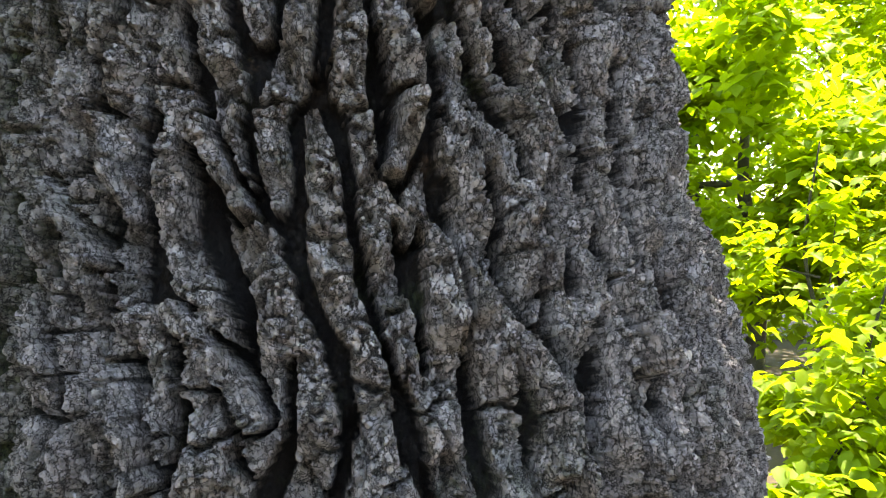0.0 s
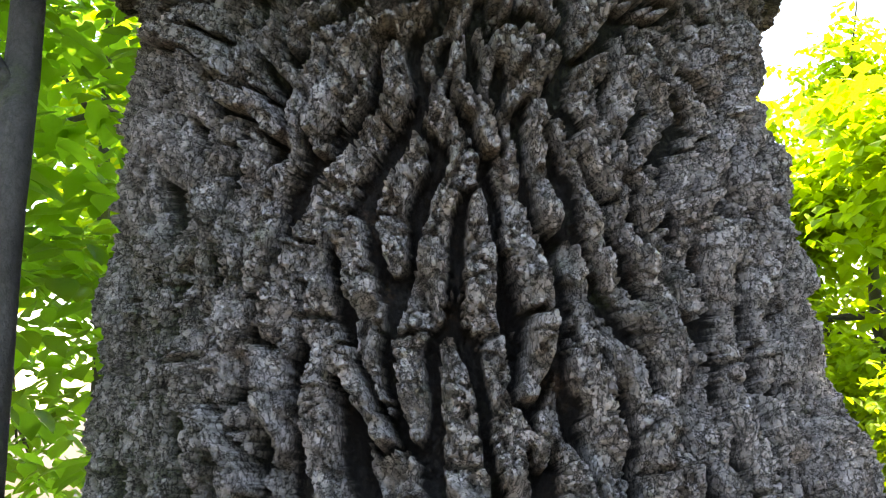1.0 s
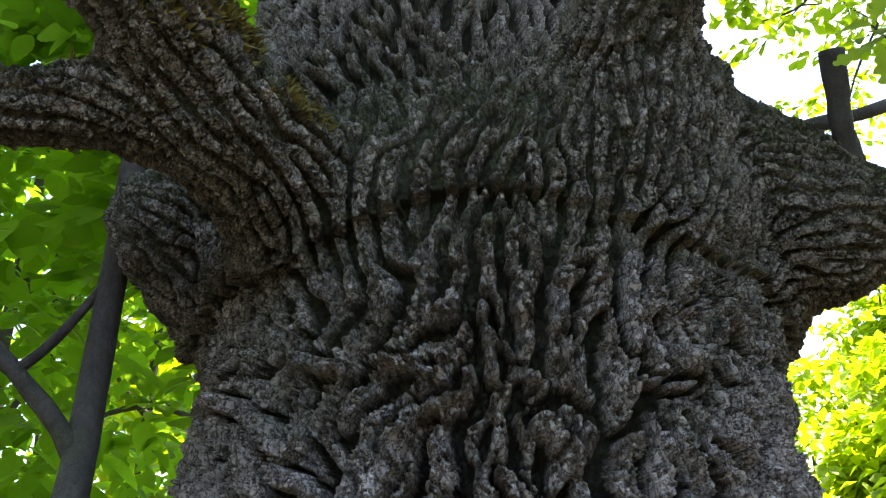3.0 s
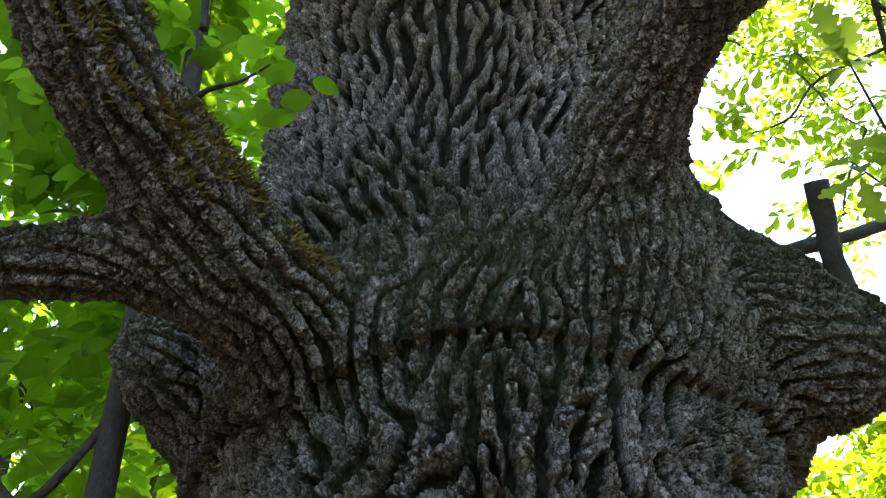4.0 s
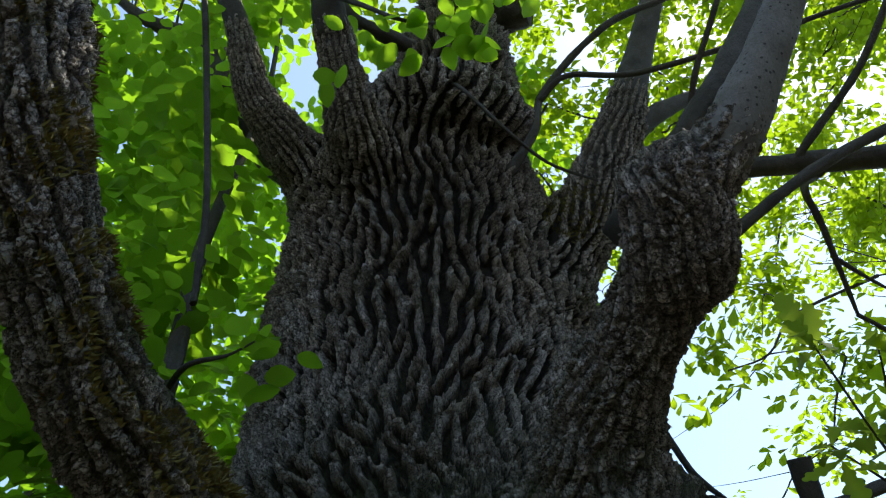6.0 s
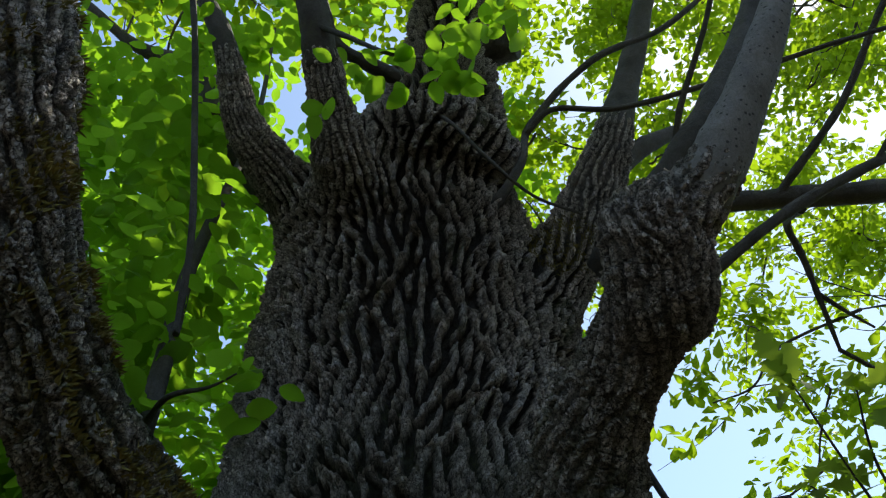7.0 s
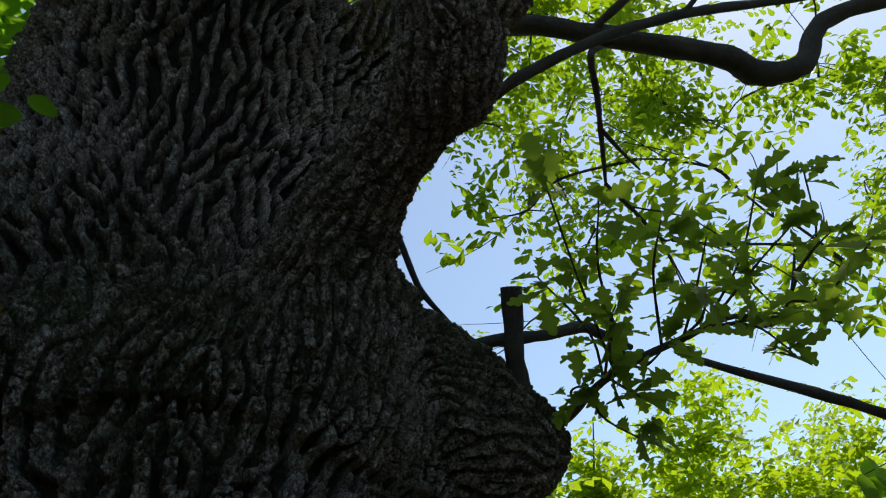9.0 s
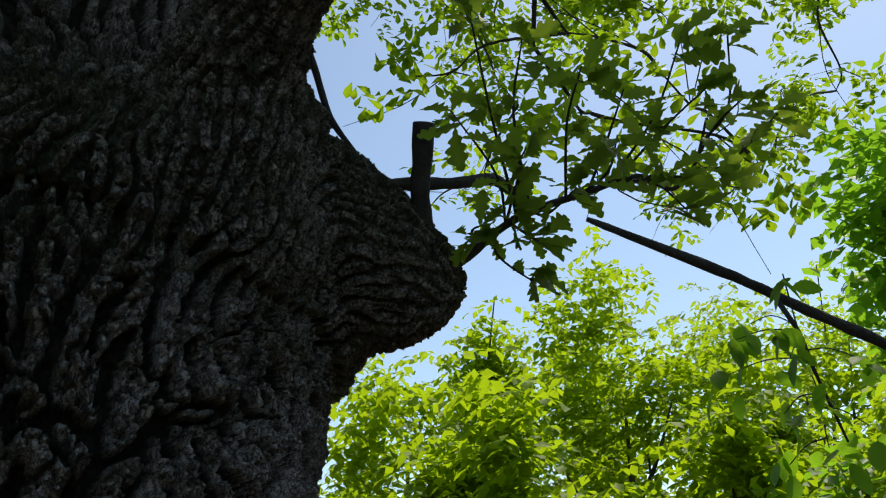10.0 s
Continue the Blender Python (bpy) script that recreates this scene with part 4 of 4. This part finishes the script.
# twigs that carry the crown's sprays, from the boughs' ends
BOUGH_ENDS = np.array([(1.1, 0.25, 4.3), (1.2, 1.0, 6.2), (3.2, 1.6, 4.6), (1.28, 0.92, 4.87), (2.1, 1.0, 4.3), (1.1, 0.6, 4.6), (2.3, 1.3, 4.1), (1.85, 0.8, 4.8), (1.5, 0.8, 5.3),
                       (-0.95, 0.5, 4.9), (-0.42, 0.3, 4.8), (-1.6, 0.77, 5.37), (0.05, 1.03, 5.05), (0.95, 1.5, 4.55), (1.02, 1.1, 5.48), (2.59, 1.61, 4.46), (1.11, 1.75, 3.45)])
nodes, waiting = list(BOUGH_ENDS), list(LUMPS)
for k in range(len(waiting)):
    # the lump nearest to what is grown so far comes next
    away = np.linalg.norm(np.array(waiting)[:, None] - np.array(nodes)[None], axis=2)
    i, j = np.unravel_index(away.argmin(), away.shape)
    lump, root, gap = waiting.pop(i), nodes[j], away[i, j]
    nodes.append(lump)
    bend = RNG.normal(0, 0.07 * gap, (2, 3))
    rows = [(*root, 0.009), (*(root * 0.66 + lump * 0.34 + bend[0]), 0.008), (*(root * 0.3 + lump * 0.7 + bend[1]), 0.006), (*lump, 0.004)]
    tv_, tf_ = tube_data(rows, 5, 5, 0.25, 600 + k, 9.0)
    carrier = part("twig", fast_mesh("twig", tv_, tf_, THIN_BARK), oak)
    for _ in range(3):
        start = rows[2][:3] if _ else rows[1][:3]
        end = lump + RNG.normal(0, 0.22, 3)
        tv_, tf_ = tube_data([(*start, 0.004), (*(0.5 * (np.array(start) + end) + RNG.normal(0, 0.05, 3)), 0.003), (*end, 0.0015)], 4, 4, 0.2, k, 9.0)
        part("side_twig", fast_mesh("side_twig", tv_, tf_, THIN_BARK), carrier)

# ---- hornbeam sapling beside the oak ----
beam = thing("hornbeam_sapling", "slender grey hornbeam sapling with fresh green leaves", "tree", at=(-0.80, 0.97, 0.0))
stem = tube("trunk", [(-0.72, 0.86, -0.05, 0.034), (-0.76, 0.92, 1.0, 0.030), (-0.79, 0.97, 1.712, 0.027), (-0.850, 1.063, 1.968, 0.027), (-0.868, 1.09, 2.199, 0.026), (-0.84, 1.05, 2.6, 0.026), (-0.822, 1.035, 3.062, 0.026),
             (-0.845, 1.055, 3.502, 0.022), (-0.837, 1.077, 3.799, 0.019), (-0.78, 1.10, 4.5, 0.012), (-0.75, 1.0, 5.2, 0.006)], SMOOTH_BARK, beam, "smooth grey stem", sides=14, rough=0.06, scale=14)
side_pts = [(-0.835, 1.03, 1.90, 0.018), (-0.885, 1.02, 1.97, 0.017), (-0.98, 1.00, 2.07, 0.015), (-1.12, 0.97, 2.22, 0.012), (-1.4, 0.9, 2.6, 0.008)]
tube("branch", side_pts, SMOOTH_BARK, beam, sides=8)
tube("branch", [(-0.96, 1.00, 2.05, 0.010), (-0.93, 1.05, 2.13, 0.010), (-0.87, 1.08, 2.26, 0.009), (-0.84, 1.10, 2.42, 0.007)], THIN_BARK, beam, sides=7)
tube("branch", [(-0.666, 0.811, 3.0, 0.008), (-0.669, 0.80, 3.091, 0.009), (-0.654, 0.729, 3.284, 0.009), (-0.670, 0.607, 3.633, 0.009), (-0.666, 0.480, 3.860, 0.009), (-0.677, 0.361, 4.080, 0.009), (-0.7, 0.2, 4.4, 0.007)], THIN_BARK, beam, "thin dark hanging stem", sides=7)
tube("branch", [(-0.83, 1.04, 2.95, 0.010), (-0.70, 0.90, 2.90, 0.007), (-0.58, 0.85, 2.86, 0.004), (-0.50, 0.82, 2.86, 0.002)], THIN_BARK, beam, sides=6)
near_twig = tube("branch", [(-0.378, 0.62, 4.15, 0.012), (-0.25, 0.58, 3.90, 0.008), (-0.12, 0.56, 3.68, 0.005), (0.00, 0.56, 3.60, 0.003)], THIN_BARK, beam, "fine leafy twig", sides=6)
for x, y, z in ((-0.520, 0.796, 2.855), (-0.489, 0.825, 2.860), (-0.532, 0.859, 2.806), (-0.010, 0.492, 3.626), (0.075, 0.504, 3.621), (-0.022, 0.593, 3.546), (0.019, 0.604, 3.539), (0.012, 0.569, 3.567),
                (-0.024, 0.564, 3.569), (-0.085, 0.504, 3.613), (-0.151, 0.608, 3.656), (-0.385, 0.635, 3.624), (0.157, 0.458, 3.660), (-0.20, 0.55, 3.72), (-0.30, 0.60, 3.80)):
    for k in range(3):
        single_leaf(beam_leaf_meshes, (x + 0.03 * k, y + 0.02 * k, z - 0.02 * (k == 2)), RNG.uniform(0, 6.28), RNG.uniform(-0.1, 0.6), RNG.normal(0, 0.4), RNG.uniform(0.06, 0.09), near_twig, RNG)
tube("branch", [(-0.79, 0.97, 1.72, 0.011), (-0.9, 0.93, 1.74, 0.009), (-1.1, 0.9, 1.76, 0.006)], SMOOTH_BARK, beam, sides=8)
RN2 = np.random.default_rng(11)
c = np.vstack([np.stack([RN2.uniform(-2.2, -0.80, 520), RN2.uniform(1.15, 2.6, 520), RN2.uniform(1.2, 3.4, 520)], 1),
               np.stack([RN2.uniform(-2.4, -0.55, 620), RN2.uniform(0.9, 2.6, 620), RN2.uniform(3.2, 5.6, 620)], 1)])
c = np.vstack([c, np.stack([RN2.uniform(-3.2, 0.5, 480), RN2.uniform(1.6, 4.2, 480), RN2.uniform(4.8, 7.6, 480)], 1)])
c = c[(np.hypot(c[:, 0] + 0.25, c[:, 1] - 1.45) > 0.72)]
crown("crown", "beam", 6, c[np.arange(len(c)) % 4 > 0], 9, 0.34, 0.095, BEAM_LEAF, beam, RN2, "layered sprays of toothed green leaves")
near_c = np.stack([RN2.uniform(-1.35, -0.70, 150), RN2.uniform(0.75, 1.35, 150), RN2.uniform(2.75, 4.7, 150)], 1)
near_c = near_c[(np.hypot(near_c[:, 0] + 0.30, near_c[:, 1] - 1.65) > 0.72) & (tree_field(near_c) > 0.12)]
crown("crown", "beam", 12, near_c, 7, 0.26, 0.085, BEAM_LEAF, beam, RN2, "near sprays of toothed green leaves")
top_c = np.stack([RN2.uniform(-1.4, 0.25, 85), RN2.uniform(0.35, 1.2, 85), RN2.uniform(4.15, 5.6, 85)], 1)
crown("crown", "beam", 12, top_c[tree_field(top_c) > 0.12], 7, 0.26, 0.080, BEAM_LEAF, beam, RN2, "hanging sprays of toothed green leaves")


def bush(name, label, category, base, centres, kind, n, per, spread, size, mat, rng, trunk_r, height, group=""):
    t = thing(name, label, category, group, at=base)
    x, y, z = base
    tube("trunk", [(x, y, z - 0.1, trunk_r), (x + 0.05, y, z + height * 0.3, trunk_r * 0.8), (x - 0.05, y + 0.08, z + height * 0.6, trunk_r * 0.55), (x, y, z + height * 0.9, trunk_r * 0.2)], SMOOTH_BARK, t, sides=8)
    for k in range(5):
        c = centres[rng.integers(0, len(centres))]
        h = rng.uniform(0.3, 0.7) * height
        tube("branch", [(x, y, z + h, trunk_r * 0.45), ((x + c[0]) / 2, (y + c[1]) / 2, z + h + (c[2] - z - h) * 0.4, trunk_r * 0.3), (*c, trunk_r * 0.12)], SMOOTH_BARK, t, sides=6, n=4)
    crown("crown", kind, n, centres, per, spread, size, mat, t, rng)
    return t


# ---- hazel whose long bough hangs in from the clearing ----
hazel = thing("hazel", "hazel with a long bare bough and hanging leaves", "shrub", at=(3.0, 1.35, 0.0))
tube("trunk", [(3.0, 1.35, -0.1, 0.04), (2.95, 1.36, 0.8, 0.035), (2.75, 1.38, 1.6, 0.028), (2.3, 1.40, 2.05, 0.020), (1.853, 1.420, 2.267, 0.0155), (1.646, 1.434, 2.359, 0.0150), (1.451, 1.446, 2.450, 0.0145),
               (1.182, 1.470, 2.559, 0.012), (1.093, 1.536, 2.642, 0.007)], THIN_BARK, hazel, "long dark leaning stem", sides=8, rough=0.2)
hang = tube("branch", [(1.56, 1.44, 2.39, 0.007), (1.565, 1.40, 2.28, 0.006), (1.57, 1.39, 2.18, 0.005), (1.62, 1.40, 2.00, 0.003)], THIN_BARK, hazel, sides=6)
for x, y, z in ((1.446, 1.266, 2.350), (1.375, 1.337, 2.258), (1.332, 1.408, 2.152), (1.339, 1.367, 2.224), (1.431, 1.341, 2.219), (1.473, 1.349, 2.180), (1.470, 1.415, 2.060), (1.545, 1.368, 2.104),
                (1.581, 1.423, 1.981), (1.492, 1.467, 1.950), (1.630, 1.305, 2.171), (1.669, 1.372, 2.024)):
    tv_, tf_ = tube_data([(1.565, 1.40, min(2.3, z + 0.06), 0.0022), (0.5 * (x + 1.565), 0.5 * (y + 1.4), z + 0.05, 0.0018), (x, y, z + 0.01, 0.0012)], 5, 4, 0.1, 3)
    part("side_twig", fast_mesh("side_twig", tv_, tf_, THIN_BARK), hang)
    for k in range(4):
        single_leaf(beam_leaf_meshes, np.array((x, y, z)) + RNG.normal(0, 0.022, 3), RNG.uniform(0, 6.28), RNG.uniform(0.2, 1.3), RNG.normal(0, 0.5), RNG.uniform(0.055, 0.085), hang, RNG)

RN3 = np.random.default_rng(21)
# understorey behind the sapling
for x, y, h in ((-2.6, 2.8, 6.5), (-3.6, 4.6, 7.5), (-1.5, 4.4, 8.0), (-3.6, 1.9, 6.0), (-2.4, 3.8, 5.0), (-4.6, 3.2, 8.0)):
    cs = blob_points(RN3, 330, (x, y, h * 0.5), (1.3, 1.3, h * 0.52), 0.3)
    bush("hornbeam", "young hornbeam with dense layered green foliage", "tree", (x, y, 0.0), cs, "beam", 4, 10, 0.38, 0.095, BEAM_LEAF, RN3, 0.05, h, "young hornbeams")
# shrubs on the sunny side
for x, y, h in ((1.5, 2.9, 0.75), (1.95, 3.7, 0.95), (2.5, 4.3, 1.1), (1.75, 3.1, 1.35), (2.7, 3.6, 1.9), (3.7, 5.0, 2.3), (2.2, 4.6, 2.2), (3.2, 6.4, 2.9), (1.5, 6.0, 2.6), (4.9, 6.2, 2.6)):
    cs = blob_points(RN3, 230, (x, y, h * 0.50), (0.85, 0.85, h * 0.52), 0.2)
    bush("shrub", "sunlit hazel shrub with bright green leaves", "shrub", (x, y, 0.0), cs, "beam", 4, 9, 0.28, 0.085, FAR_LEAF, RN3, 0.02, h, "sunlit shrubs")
# trees round the clearing, and an unseen one at y -4 blocking light
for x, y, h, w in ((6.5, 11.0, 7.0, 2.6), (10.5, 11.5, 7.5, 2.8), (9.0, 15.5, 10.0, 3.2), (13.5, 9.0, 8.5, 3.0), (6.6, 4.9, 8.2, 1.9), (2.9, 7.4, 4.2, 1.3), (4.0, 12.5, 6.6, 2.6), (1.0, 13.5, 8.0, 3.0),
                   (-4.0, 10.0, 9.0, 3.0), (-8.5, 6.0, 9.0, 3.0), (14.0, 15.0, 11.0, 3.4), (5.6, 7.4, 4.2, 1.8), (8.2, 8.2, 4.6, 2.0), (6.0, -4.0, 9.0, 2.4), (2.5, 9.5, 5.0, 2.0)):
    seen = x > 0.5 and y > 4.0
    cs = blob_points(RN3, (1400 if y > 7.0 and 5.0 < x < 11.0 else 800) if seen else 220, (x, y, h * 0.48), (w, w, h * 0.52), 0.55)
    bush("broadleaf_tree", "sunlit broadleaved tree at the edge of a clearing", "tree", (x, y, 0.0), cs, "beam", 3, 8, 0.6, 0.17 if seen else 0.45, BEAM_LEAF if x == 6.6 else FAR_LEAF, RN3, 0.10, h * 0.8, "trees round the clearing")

# unseen trees added beside and behind the walk to block light
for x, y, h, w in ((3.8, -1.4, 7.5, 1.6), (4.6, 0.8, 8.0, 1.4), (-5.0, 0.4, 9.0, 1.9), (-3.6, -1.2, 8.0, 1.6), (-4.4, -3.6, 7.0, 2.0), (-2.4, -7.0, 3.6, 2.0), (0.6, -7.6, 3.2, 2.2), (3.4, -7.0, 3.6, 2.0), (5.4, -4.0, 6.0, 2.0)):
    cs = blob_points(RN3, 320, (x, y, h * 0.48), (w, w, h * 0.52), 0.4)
    bush("broadleaf_tree", "unseen dark green broadleaved tree added to block light", "tree", (x, y, 0.0), cs, "beam", 3, 8, 0.6, 0.45, BLOCKER_LEAF, RN3, 0.10, h * 0.8, "woodland trees")

# ---- ground ----
gx, gy = np.meshgrid(np.linspace(-60, 60, 121), np.linspace(-60, 60, 121), indexing="ij")
gp = np.stack([gx.ravel(), gy.ravel(), 0 * gx.ravel()], 1)
gp[:, 2] = 0.05 * vnoise(gp, 0.5, 2)
ii, jj = np.meshgrid(np.arange(120), np.arange(120), indexing="ij")
gq = np.stack([ii * 121 + jj, (ii + 1) * 121 + jj, (ii + 1) * 121 + jj + 1, ii * 121 + jj + 1], -1).reshape(-1, 4)
ground = tagged(new("ground", fast_mesh("ground", gp, gq, EARTH)), "forest floor of brown leaf litter", "ground", kind="structure")
